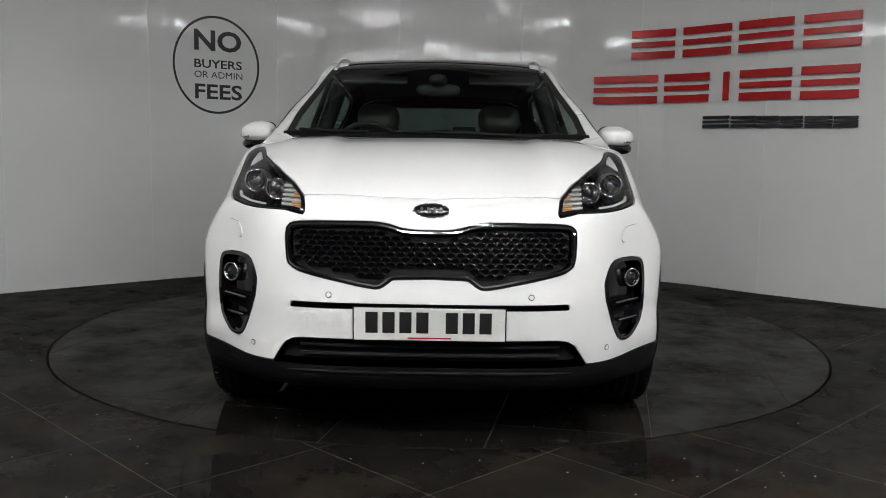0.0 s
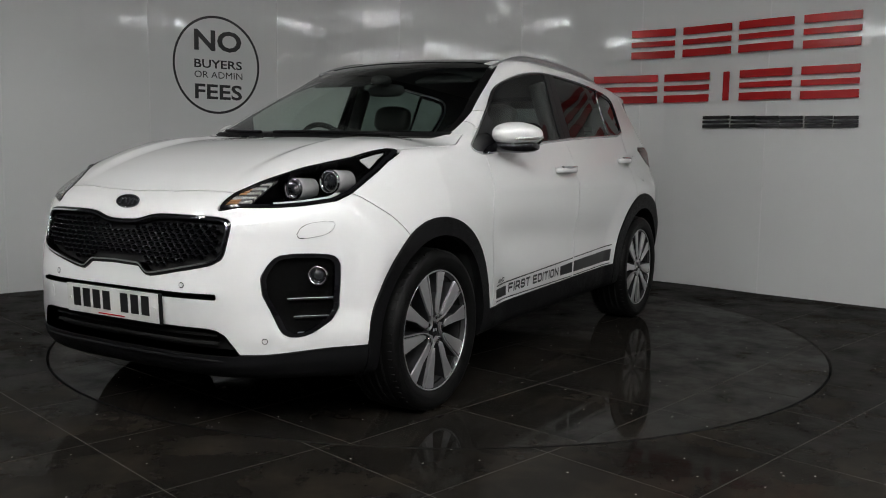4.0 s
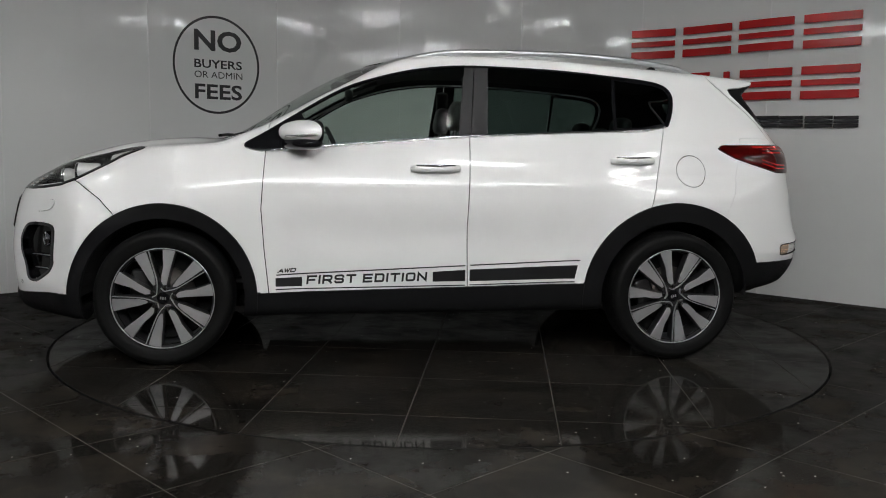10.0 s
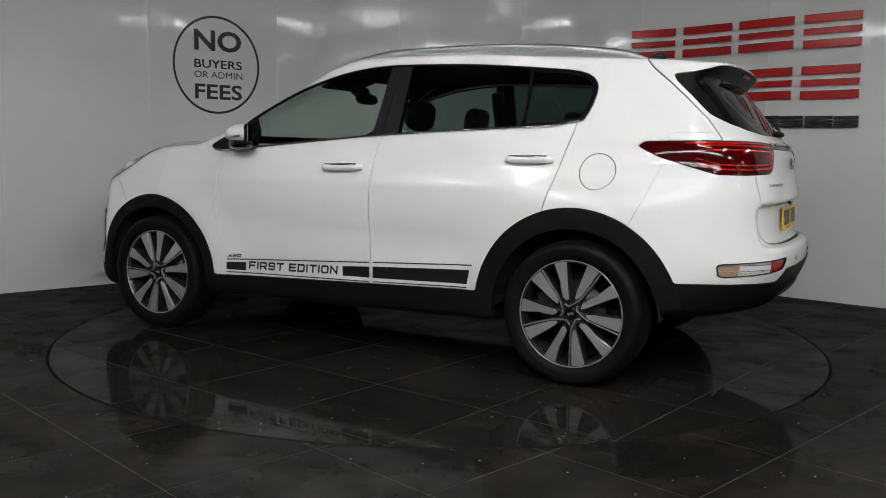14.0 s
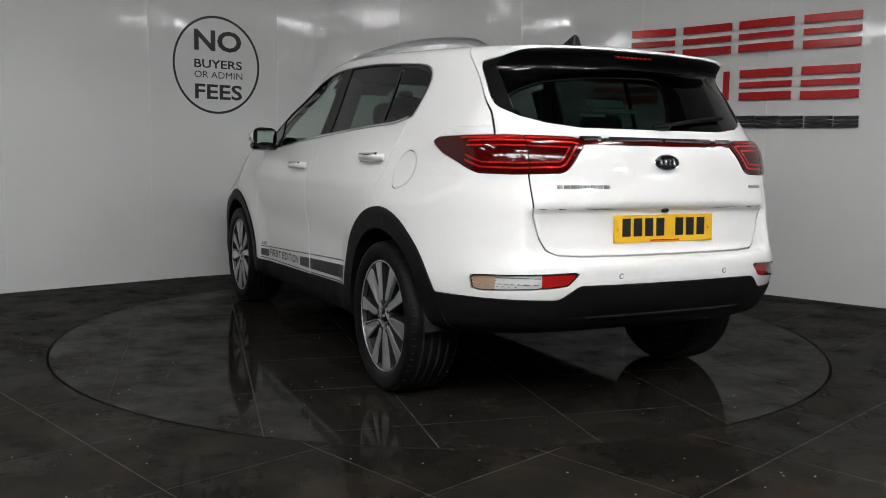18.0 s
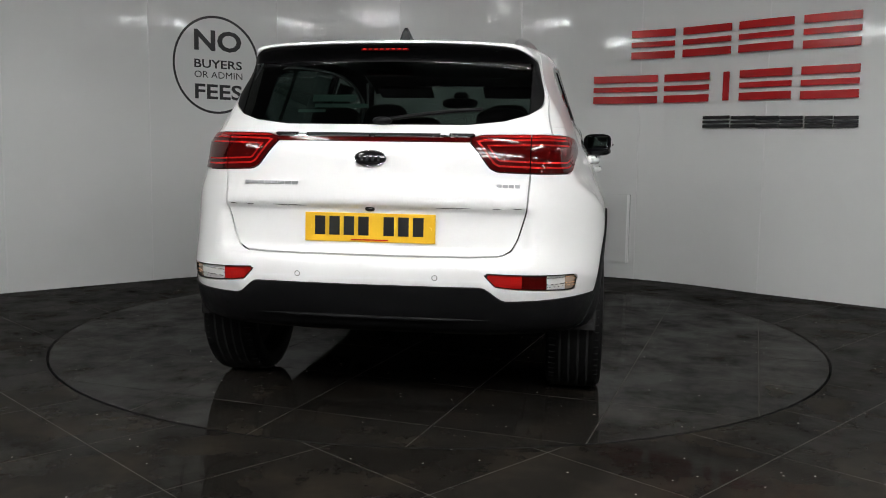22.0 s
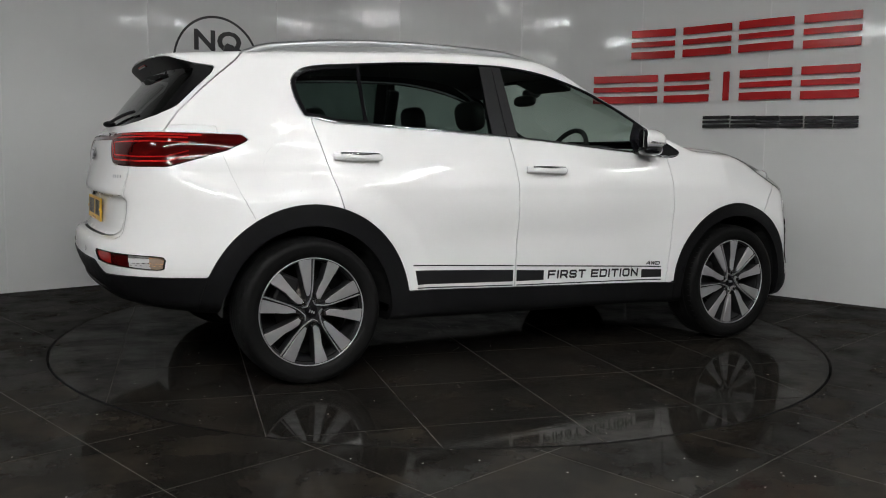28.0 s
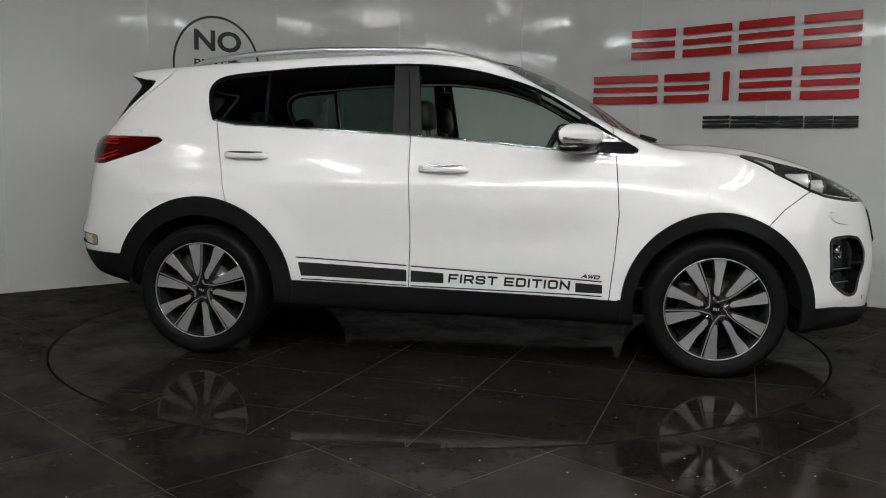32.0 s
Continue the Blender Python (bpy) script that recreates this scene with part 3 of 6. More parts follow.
gate = both(side_of([(-1.55, 1.7), (-1.56, 1.57), (-1.61, 1.51), (-1.70, 1.435), (-1.785, 1.36), (-1.885, 1.262), (-1.955, 1.168), (-1.965, 1.02), (-1.95, 0.6), (-2.6, 0.6), (-2.6, 1.7)], -1),
            rear_of([(-1, 1.75), (1, 1.75), (1, 1.16), (0.67, 1.16), (0.616, 1.02), (0.607, 0.873), (0.573, 0.755), (0.550, 0.714), (0.511, 0.695), (0.396, 0.691), (-1, 0.688)], -1.4))
GRILLE = [(-1, 0.819), (0.0, 0.819), (0.085, 0.822), (0.155, 0.843), (0.215, 0.849), (0.45, 0.846), (0.500, 0.838), (0.517, 0.815), (0.508, 0.70), (0.487, 0.682), (0.455, 0.667), (0.19, 0.614), (0.165, 0.622), (0.122, 0.656), (-1, 0.657)]
grille = front_of(rounded(GRILLE, 1, 0.2), 1.9)
slot = front_of([(-1, 0.5465), (0.488, 0.5465), (0.492, 0.5665), (-1, 0.5665)], 1.9)
intake = front_of([(-1, 0.335), (0.565, 0.338), (0.513, 0.416), (0.485, 0.432), (0.45, 0.438), (-1, 0.441)], 1.9)
fog = front_of(rounded([(0.617, 0.61), (0.645, 0.69), (0.675, 0.714), (0.775, 0.712), (0.812, 0.695), (0.818, 0.60), (0.812, 0.48), (0.765, 0.425), (0.735, 0.408), (0.70, 0.410), (0.675, 0.44)], 1), 1.62)
hood = top_of([(2.107, -1), (2.107, 0), (2.097, 0.2), (2.058, 0.475), (1.975, 0.507), (1.89, 0.567), (1.77, 0.630), (1.64, 0.684), (1.52, 0.712), (1.45, 0.735), (1.41, 0.785), (1.3, 0.80), (1.04, 0.818), (0.93, 0.79), (0.985, 0.74), (1.07, 0.5), (1.115, 0.2), (1.12, -1)], 0.85)
front_door = side_of([(0.80, 1.3), (0.826, 1.11), (0.839, 1.0), (0.850, 0.86), (0.847, 0.72), (0.833, 0.588), (0.811, 0.30), (-0.214, 0.30), (-0.206, 0.6), (-0.204, 0.72), (-0.21, 0.9), (-0.227, 1.3)], 0.5)
rear_door = side_of([(-0.215, 1.3), (-0.21, 0.9), (-0.204, 0.72), (-0.214, 0.30), (-1.0, 0.30), (-1.10, 0.6), (-1.187, 0.836), (-1.238, 1.026), (-1.288, 1.225), (-1.29, 1.3)], 0.5)
fender = side_of([(0.77, 0.2), (0.81, 0.36), (0.833, 0.588), (0.848, 0.8), (0.826, 1.11), (0.80, 1.30), (1.5, 1.30), (1.85, 0.96), (1.755, 0.922), (1.637, 0.842), (1.565, 0.77), (1.5, 0.2)], 0.4)
bumperF = side_of([(1.45, 0.1), (3, 0.1), (3, 1.3), (1.45, 1.3)], -1)
bumperR = side_of([(-1.735, 1.2), (-1.72, 1.09), (-1.66, 0.9), (-1.60, 0.78), (-1.55, 0.1), (-3, 0.1), (-3, 1.2)], -1)
fuel = lambda x, y, z: np.maximum(np.hypot(x + 1.425, z - 1.017) - 0.084, 0.5 - y)


def cladding(x, y, z):
    d = np.minimum(np.hypot((x - 1.335) * 1.03, z - 0.345) - 0.480, np.hypot((x + 1.335), z - 0.345) - 0.503)
    sill = z - (0.393 - 0.0275 * x)
    nose_ = z - (0.345 + 0.02 * sstep(0.6, 0.85, y))
    tail_ = z - (0.525 + 0.057 * (1 - sstep(0.44, 0.54, y)))
    low = np.where(x > 1.5, nose_, np.where(x < -1.6, tail_, sill))
    return np.where(y > 0.5, np.minimum(d, low), low)


# liner behind every shut line
_, rest = split(half, np.minimum(np.minimum(dlo(*half[0].T), wscreen(*half[0].T)), np.minimum(rglass(*half[0].T), roofglass(*half[0].T))) - 0.01)
holes = np.minimum(np.minimum(grille(*rest[0].T), slot(*rest[0].T)), np.minimum(fog(*rest[0].T), np.minimum(intake(*rest[0].T), lampF(*rest[0].T))))
_, rest = split(rest, holes)
skin("inner_shell", whole(rest), LINER, None, "black inner shell behind the panels", off=-0.016, lip=0)

# -- pieces, in order
m = half
pane, m = take(m, wscreen, 0.003)
border, pane = take(pane, lambda x, y, z: -(wscreen(x, y, z) + 0.035), 0.0)
FRIT = mat("black_glass_border", (0.006, 0.006, 0.006), 0.05, noise_scale=20, noise_amt=0.1)
windscreen = skin("windscreen", whole(pane), GLASS, None, "raked green-tinted windscreen", off=-0.002, lip=0.005)
skin("screen_border", whole(border), FRIT, windscreen, "black printed border", off=-0.002, lip=0.005)
pane, m = take(m, roofglass, 0.006)
skin("roof_glass", whole(pane), ROOFGLASS, None, "black panoramic roof glass", off=0.001)
clad, m = take(m, cladding, 0.003)
archp, clad = take(clad, lambda x, y, z: np.maximum(np.minimum(np.hypot((x - 1.335) * 1.03, z - 0.345), np.hypot(x + 1.335, z - 0.345) - 0.023) - 0.4805, 0.5 - y), 0.0005)
fa, archp = take(archp, lambda x, y, z: -x, 0.0)
intk, clad = take(clad, intake, 0.0)
fogc, clad = take(clad, fog, 0.0)
fc, clad = take(clad, lambda x, y, z: 1.2 - x, 0.0)
rc, clad = take(clad, lambda x, y, z: x + 1.2, 0.0)
pair("wheel_arch_trim", fa, PLASTIC, label="grained black plastic arch trim", off=0.008, lip=0.04)
pair("wheel_arch_trim", archp, PLASTIC, label="grained black plastic arch trim", off=0.008, lip=0.04)
skin("front_skirt", whole(fc), PLASTIC, None, "black plastic lower lip of the front bumper", off=0.004)
skin("rear_skirt", whole(rc), PLASTIC, None, "black plastic lower part of the rear bumper", off=0.004)
sl, under = take(clad, lambda x, y, z: 0.6 - y, 0.0)
pair("sill_trim", sl, PLASTIC, label="black plastic sill trim", off=0.006)
skin("underbody", whole(under), LINER, None, "dark underbody")
# front end
lens, m = take(m, lampF, 0.005)
rim_l, lens = take(refine(lens, 1), lambda x, y, z: -(lampF(x, y, z) + 0.011), 0.0)
head_lamp = pair("headlamp", lens, LENS, label="clear wraparound headlamp with black bezel", off=0.002, lip=0.006)
pair("lamp_bezel", lens, BEZEL, head_lamp, "gloss black bezel", off=-0.10, lip=-0.10)
pair("lamp_border", rim_l, GLOSSBLACK, head_lamp, "gloss black border", off=0.001, lip=0.03)
fine = refine(lens, 1)
piece, _ = take(fine, both(within(lampF, 0.010), front_of([(0.40, 0.80), (0.535, 0.80), (0.555, 1.0), (0.40, 1.0)], 1.5)), 0.0)
pair("indicator", piece, SILVERLENS, head_lamp, "clear faceted indicator", off=-0.016, lip=0.004)
for k in range(13):
    rib, _ = take(piece, lambda x, y, z: np.abs(z - (0.880 + 0.0078 * k) - 0.05 * (y - 0.5)) - 0.0022, 0.0)
    if k in (2, 3, 4, 7, 8, 9):
        amber, rib = take(rib, lambda x, y, z: y - 0.505, 0.0)
        pair("indicator_rib", amber, AMBERRIB, head_lamp, "amber moulded rib", off=-0.008, lip=0.007)
    pair("indicator_rib", rib, BRIGHT if k % 2 else SILVERLENS, head_lamp, "bright moulded rib", off=-0.008, lip=0.007)
piece, _ = take(fine, lambda x, y, z: np.maximum(np.maximum(lampF(x, y, z) + 0.018, -(lampF(x, y, z) + 0.024)), np.maximum(z - 0.075 * (2.3 - x) - 0.905, x - 2.02)), 0.0)
pair("light_guide", piece, BRIGHT, head_lamp, "clear light guide along the lower edge", off=-0.012, lip=0.004)
piece, _ = take(fine, both(within(lampF, 0.020), side_of([(1.455, 1.0), (1.62, 1.0), (1.60, 1.2), (1.455, 1.2)], 0.0)), 0.0)
pair("side_reflector", piece, BRIGHT, head_lamp, "clear side reflector", off=-0.010, lip=0.004)
gr, m = take(m, grille, 0.003)
frame_, gr = take(gr, lambda x, y, z: -(grille(x, y, z) + 0.009), 0.0)
rim_, gr = take(gr, lambda x, y, z: -(grille(x, y, z) + 0.0145), 0.0)
grille_ob = skin("grille_surround", whole(frame_), GLOSSBLACK, None, "gloss black grille surround", off=0.003, lip=0.03)
skin("chrome_frame", whole(rim_), CHROME, grille_ob, "chrome grille frame", off=0.007, lip=0.02)
skin("grille_back", whole(gr), LINER, grille_ob, "black grille backing", off=-0.03, lip=-0.03)
sl, m = take(m, slot, 0.002)
skin("bumper_slot", whole(sl), LINER, None, "black slot across the bumper", off=-0.025, lip=-0.025)
it2, m = take(m, intake, 0.003)
lower = skin("lower_intake", whole(it2), LINER, None, "black lower air intake", off=-0.06, lip=-0.06)
if len(intk[2]):
    skin("intake_floor", whole(intk), LINER, lower, off=-0.06, lip=-0.06)
fg, m = take(m, fog, 0.003)
frame_, fg2 = take(fg, lambda x, y, z: -(fog(x, y, z) + 0.014), 0.0)
fog_ob = pair("fog_lamp_bezel", frame_, GLOSSBLACK, label="gloss black fog lamp surround", off=0.003, lip=0.045)
pair("bezel_back", fg2, BEZEL, fog_ob, off=-0.03, lip=-0.03)
if len(fogc[2]):
    pair("bezel_foot", fogc, GLOSSBLACK, fog_ob, off=-0.01)
cap_, m = take(m, front_of(rounded([(0.695, 0.762), (0.780, 0.782), (0.792, 0.835), (0.710, 0.822)], 2, 0.2), 1.5), 0.0012)
pair("washer_cover", cap_, PAINT, label="white washer jet cover", off=0.004, lip=0.006)
gl, m = take(m, dlo, 0.003)
hd, m = take(m, hood, 0.0048)
hood_ob = skin("hood", whole(hd), PAINT, None, "white hood", lip=0.02)
fd, m = take(m, fender, 0.0048)
pair("fender", fd, PAINT, label="white front fender")
bp, m = take(m, bumperF, 0.0048)
skin("front_bumper", whole(bp), PAINT, None, "white front bumper")
tow_, _ = take(refine(take(bp, lambda x, y, z: np.maximum(z - 0.56, 1.8 - x), 0.0)[0], 2), front_of(rounded([(0.395, 0.480), (0.450, 0.480), (0.450, 0.532), (0.395, 0.532)], 2, 0.15), 1.9), 0.0)
skin("tow_eye_cover", mirrored(tow_), PAINT, None, "small square white tow-eye cover", off=0.0018, lip=0.003)
# side glass and doors
dp, m = take(m, front_door, 0.0048)
door_f = pair("front_door", dp, PAINT, label="white front door")
front_dp = dp
dp, m = take(m, rear_door, 0.0048)
door_r = pair("rear_door", dp, PAINT, label="white rear door")
chrome_, gl = take(gl, lambda x, y, z: -(dlo(x, y, z) + 0.011), 0.0)
belt_, hoop_ = split(chrome_, chrome_[0][:, 2] - np.interp(-chrome_[0][:, 0], [-0.97, -0.84, -0.655, -0.106, 0.239, 0.777, 1.30], [1.106, 1.098, 1.116, 1.166, 1.192, 1.221, 1.241]))
pair("window_strip", belt_, CHROME, label="chrome strip along the waistline", off=0.004)
edge_, hoop_ = take(hoop_, lambda x, y, z: -(dlo(x, y, z) + 0.0045), 0.0)
pair("window_edge", edge_, CHROME, label="thin bright edge of the window surround", off=0.004)
pair("window_trim", hoop_, GLOSSBLACK, label="black window surround", off=0.003)
corner, gl = take(gl, side_of([(1.1, 1.0), (0.60, 1.0), (0.60, 1.20), (0.66, 1.30), (0.80, 1.35), (1.1, 1.3)], 0.3), 0.0)
pair("mirror_sail", corner, GLOSSBLACK, door_f, "black triangle behind the mirror", off=0.001)
fwin, gl = take(gl, side_of([(1.1, 1.0), (-0.160, 1.0), (-0.162, 1.19), (-0.212, 1.60), (1.1, 1.7)], 0.3), 0.0)
pillar, gl = take(gl, side_of([(-0.15, 1.0), (-0.318, 1.0), (-0.318, 1.2), (-0.334, 1.6), (-0.20, 1.6)], 0.3), 0.0)
pa, pb = take(pillar, side_of([(0.1, 1.0), (-0.226, 1.0), (-0.229, 1.2), (-0.262, 1.6), (0.1, 1.6)], 0.3), 0.004)
PILLAR = mat("satin_black_pillar", (0.010, 0.010, 0.011), 0.4, spec=0.25, noise_scale=50, noise_amt=0.1)
pair("pillar_cover", pa, PILLAR, door_f, "satin black pillar cover", off=0.001)
pair("pillar_cover", pb, PILLAR, door_r, "satin black pillar cover", off=0.001)
bar, gl = take(gl, side_of([(-0.998, 1.0), (-1.018, 1.0), (-1.036, 1.6), (-1.016, 1.6)], 0.3), 0.0)
quarter, rwin = take(gl, side_of([(-1.01, 1.0), (-2, 1.0), (-2, 1.7), (-1.03, 1.7)], 0.3), 0.0)
qframe, quarter = take(quarter, lambda x, y, z: -(dlo(x, y, z) + 0.024), 0.0)
qframe, qlow = take(qframe, lambda x, y, z: x + 1.22, 0.0)
qlow, qtop = take(qlow, lambda x, y, z: z - 1.36, 0.0)
pair("window_frame", qframe, GLOSSBLACK, door_r, off=0.0)
pair("window_bar", bar, GLOSSBLACK, door_r, "black bar before the quarter glass", off=0.0)
pair("front_window", fwin, GLASS, door_f, "green-tinted side glass", off=-0.005, lip=0.003)
pair("rear_window", rwin, PRIVACY, door_r, "dark privacy glass", off=-0.005, lip=0.003)
pair("quarter_glass", quarter, PRIVACY, door_r, "dark privacy glass", off=-0.005, lip=0.003)
pair("window_frame", qlow, GLOSSBLACK, door_r, off=0.0)
pair("window_frame", qtop, GLOSSBLACK, door_r, off=0.0)
# the fuel flap is on one side alone
around, m = take(m, within(fuel, -0.03), 0.0)
skin("quarter_panel", mirrored(around), PAINT, None, "plain white rear quarter", lip=0.0)
fl_, around = take(around, fuel, 0.004)
skin("fuel_flap", fl_, PAINT, None, "round white fuel flap", lip=0.006)
skin("quarter_panel", around, PAINT, None, "white rear quarter round the fuel flap", lip=0.004)
# rear end
lens, m = take(m, lampR, 0.005)
la, lb = take(lens, lambda x, y, z: y - 0.612, 0.005)
tail = pair("tail_lamp", lb, REDLENS, label="red wraparound tail lamp", off=0.004)
tail_in = pair("tail_lamp", la, REDLENS, label="red tail lamp on the tailgate", off=0.004)
for piece, obs in ((refine(lb, 2), tail), (refine(la, 2), tail_in)):
    for d0, d1 in ((0.020, 0.027), (0.040, 0.046)):
        band, _ = take(piece, lambda x, y, z: np.maximum(lampR(x, y, z) + d0, -(lampR(x, y, z) + d1)), 0.0)
        band, _ = take(band, lambda x, y, z: np.maximum(x + 1.86, z - 1.15), 0.0)
        pair("light_guide", band, REDBAR, obs, "bright red light guide", off=0.0052, lip=0.002)
    band, _ = take(piece, lambda x, y, z: np.maximum(np.maximum(lampR(x, y, z) + 0.006, 1.149 - z), x + 1.80), 0.0)
    pair("light_bar", band, REDBAR, obs, "bright red upper light bar", off=0.0052, lip=0.002)
rg, m = take(m, rglass, 0.004)
gt, m = take(m, gate, 0.006)
strip_, gt = take(gt, rear_of([(-1, 1.144), (0.40, 1.148), (0.40, 1.161), (-1, 1.158)], -1.9), 0.0)
redb, gt = take(gt, rear_of([(-1, 1.128), (0.40, 1.130), (0.40, 1.1475), (-1, 1.1435)], -1.9), 0.0)
# sunk black strip that stands in for the shadow line below the ledge
ledge_shade, gt = take(gt, rear_of([(-1, 0.8745), (0.604, 0.8755), (0.604, 0.8790), (-1, 0.8780)], -1.9), 0.0)
tailgate = skin("tailgate", whole(gt), PAINT, None, "white tailgate with roof spoiler", lip=0.015)
skin("chrome_strip", whole(strip_), CHROME, tailgate, "chrome strip across the tailgate", off=0.006)
skin("handle_recess", whole(ledge_shade), LINER, tailgate, "black strip for the shadow under the tailgate ledge", off=-0.005, lip=-0.005)
skin("reflector_strip", whole(redb), REDLENS, tailgate, "dark red strip between the tail lamps", off=0.002)
# stickers low in the rear window
STICKER = mat("pale_green_sticker", (0.45, 0.58, 0.52), 0.5, noise_scale=60, noise_amt=0.1)
stickers = [take(refine(rg, 2), rear_of(p, -1.8), 0.0)[0] for p in ([(0.338, 1.252), (0.219, 1.252), (0.219, 1.264), (0.338, 1.264)], [(0.27, 1.272), (0.043, 1.272), (0.043, 1.288), (0.27, 1.288)], [(0.285, 1.297), (0.10, 1.297), (0.10, 1.326), (0.285, 1.326)])]
DEEPBLACK = mat("deep_black_plastic", (0.0025, 0.0025, 0.0027), 0.5, spec=0.12, noise_scale=30, noise_amt=0.1)
under_, rg = take(rg, lambda x, y, z: 1.462 - z, 0.0)
skin("spoiler_underside", whole(under_), DEEPBLACK, tailgate, "matt black underside of the spoiler")
side_fin, rg = take(rg, lambda x, y, z: 0.60 - y, 0.002)
rear_glass = skin("rear_window", whole(rg), REARGLASS, tailgate, "dark heated rear window", off=-0.003, lip=0.003)
for piece in stickers:
    skin("sticker", piece, STICKER, tailgate, "pale green sticker inside the rear window", off=-0.010, lip=0.0)
pair("spoiler_fin", side_fin, DEEPBLACK, (tailgate, tailgate), "satin black fin beside the rear window", off=0.0)
RFOG = [(0.45, 0.636), (0.50, 0.583), (0.56, 0.574), (0.78, 0.556), (0.80, 0.56), (0.808, 0.612), (0.79, 0.618)]
rfog = rear_of(RFOG, -1.8)
rf, m = take(m, rfog, 0.004)
rear_fog = pair("rear_fog_lamp", rf, LINER, label="rear reflector and fog lamp cluster", off=-0.012, lip=-0.012)
# the reversing lamp is on one side, the fog lamp on the other
for side, cuts in ((0, ((0.745, AMBER, "amber indicator"), (0.60, BRIGHT, "clear reversing lamp"), (-1.0, REDBAR, "red reflector"))),
                   (1, ((0.765, AMBER, "amber indicator"), (0.695, BRIGHT, "clear lamp"), (0.60, REDLENS, "dark red fog lamp"), (-1.0, REDBAR, "red reflector")))):
    rest_ = rf
    for lo_, mt, lb_ in cuts:
        seg, rest_ = take(rest_, lambda x, y, z: lo_ - y, 0.0)
        skin("lamp_segment", mirrored(seg) if side else seg, mt, rear_fog[side], lb_, off=-0.008, lip=0.004)
        if mt in (AMBER, BRIGHT):
            fine = refine(seg, 1)
            for k in range(4):
                rib, _ = take(fine, lambda x, y, z: np.abs(z - 0.574 - 0.0125 * k) - 0.0022, 0.0)
                skin("lamp_rib", mirrored(rib) if side else rib, SILVERLENS if mt is BRIGHT else AMBERRIB, rear_fog[side], "moulded rib", off=-0.0045, lip=0.003)
bp, m = take(m, bumperR, 0.0012)
skin("rear_bumper", whole(bp), PAINT, None, "white rear bumper")
skin("body_frame", whole(m), PAINT, None, "white roof sides, pillars and rear quarters", lip=0.01)

# black stripes along the doors
DECAL = mat("black_vinyl_stripe", (0.012, 0.012, 0.013), 0.3, noise_scale=30, noise_amt=0.1)


def bar_poly(x0, za, x1, zb, h):
    return [(x0, za), (x1, zb), (x1, zb + h), (x0, za + h)]


for src, obs, polys in ((front_dp, door_f, (bar_poly(0.775, 0.460, -0.2, 0.507, 0.0065), bar_poly(0.778, 0.386, -0.2, 0.404, 0.006), [(0.778, 0.404), (0.645, 0.404), (0.645, 0.452), (0.778, 0.448)], [(-0.028, 0.426), (-0.2, 0.428), (-0.2, 0.488), (-0.028, 0.478)])),
                        (dp, door_r, (bar_poly(-0.222, 0.509, -0.812, 0.536, 0.0065), bar_poly(-0.222, 0.405, -0.785, 0.422, 0.006), [(-0.222, 0.428), (-0.784, 0.442), (-0.80, 0.514), (-0.222, 0.490)]))):
    near = refine(take(src, lambda x, y, z: z - 0.56, 0.0)[0], 2)
    for poly in polys:
        piece, _ = take(near, side_of(poly, 0.4), 0.0)
        pair("stripe", piece, DECAL, obs, "black vinyl stripe", off=0.0012, lip=0.001)


# ---- wheels ----
BLACKRIM = mat("dark_grey_wheel_paint", (0.02, 0.02, 0.021), 0.3, noise_scale=30, noise_amt=0.1)
FACE = mat("machined_alloy", (0.62, 0.62, 0.63), 0.33, metal=0.8, noise_scale=60, noise_amt=0.06)
DISC = mat("brake_disc_steel", (0.07, 0.065, 0.06), 0.45, metal=1.0, noise_scale=30, noise_amt=0.15)


def revolve(profile, seg=72, smooth=True):
    """Surface of revolution about the y axis from (radius, y) points."""
    vs, fs = [], []
    k = len(profile)
    for i in range(seg):
        a = 2 * math.pi * i / seg
        vs += [(r * math.cos(a), y, r * math.sin(a)) for r, y in profile]
    for i in range(seg):
        j = (i + 1) % seg
        for q in range(k - 1):
            fs.append((i * k + q, i * k + q + 1, j * k + q + 1, j * k + q))
    bm = bmesh.new()
    bv_ = [bm.verts.new(v) for v in vs]
    for f in fs:
        bm.faces.new([bv_[i] for i in f])
    bmesh.ops.recalc_face_normals(bm, faces=bm.faces[:])
    return bm


def prism(outline, y0, y1, bevel=0.002, m=None):
    """Plate with the outline in x and z, from y0 (inner) to y1 (outer face)."""
    bm = bmesh.new()
    a = [bm.verts.new((x, y0, z)) for x, z in outline]
    b = [bm.verts.new((x, y1, z)) for x, z in outline]
    n = len(outline)
    bm.faces.new(a)
    top = bm.faces.new(b)
    for i in range(n):
        bm.faces.new((a[i], a[(i + 1) % n], b[(i + 1) % n], b[i]))
    bmesh.ops.recalc_face_normals(bm, faces=bm.faces[:])
    if bevel:
        bmesh.ops.bevel(bm, geom=[e for e in top.edges], offset=bevel, segments=1, affect="EDGES")
    if m is not None:
        bm.transform(m)
    return bm


def polar(r, deg):
    a = radians(deg)
    return -r * math.sin(a), r * math.cos(a)


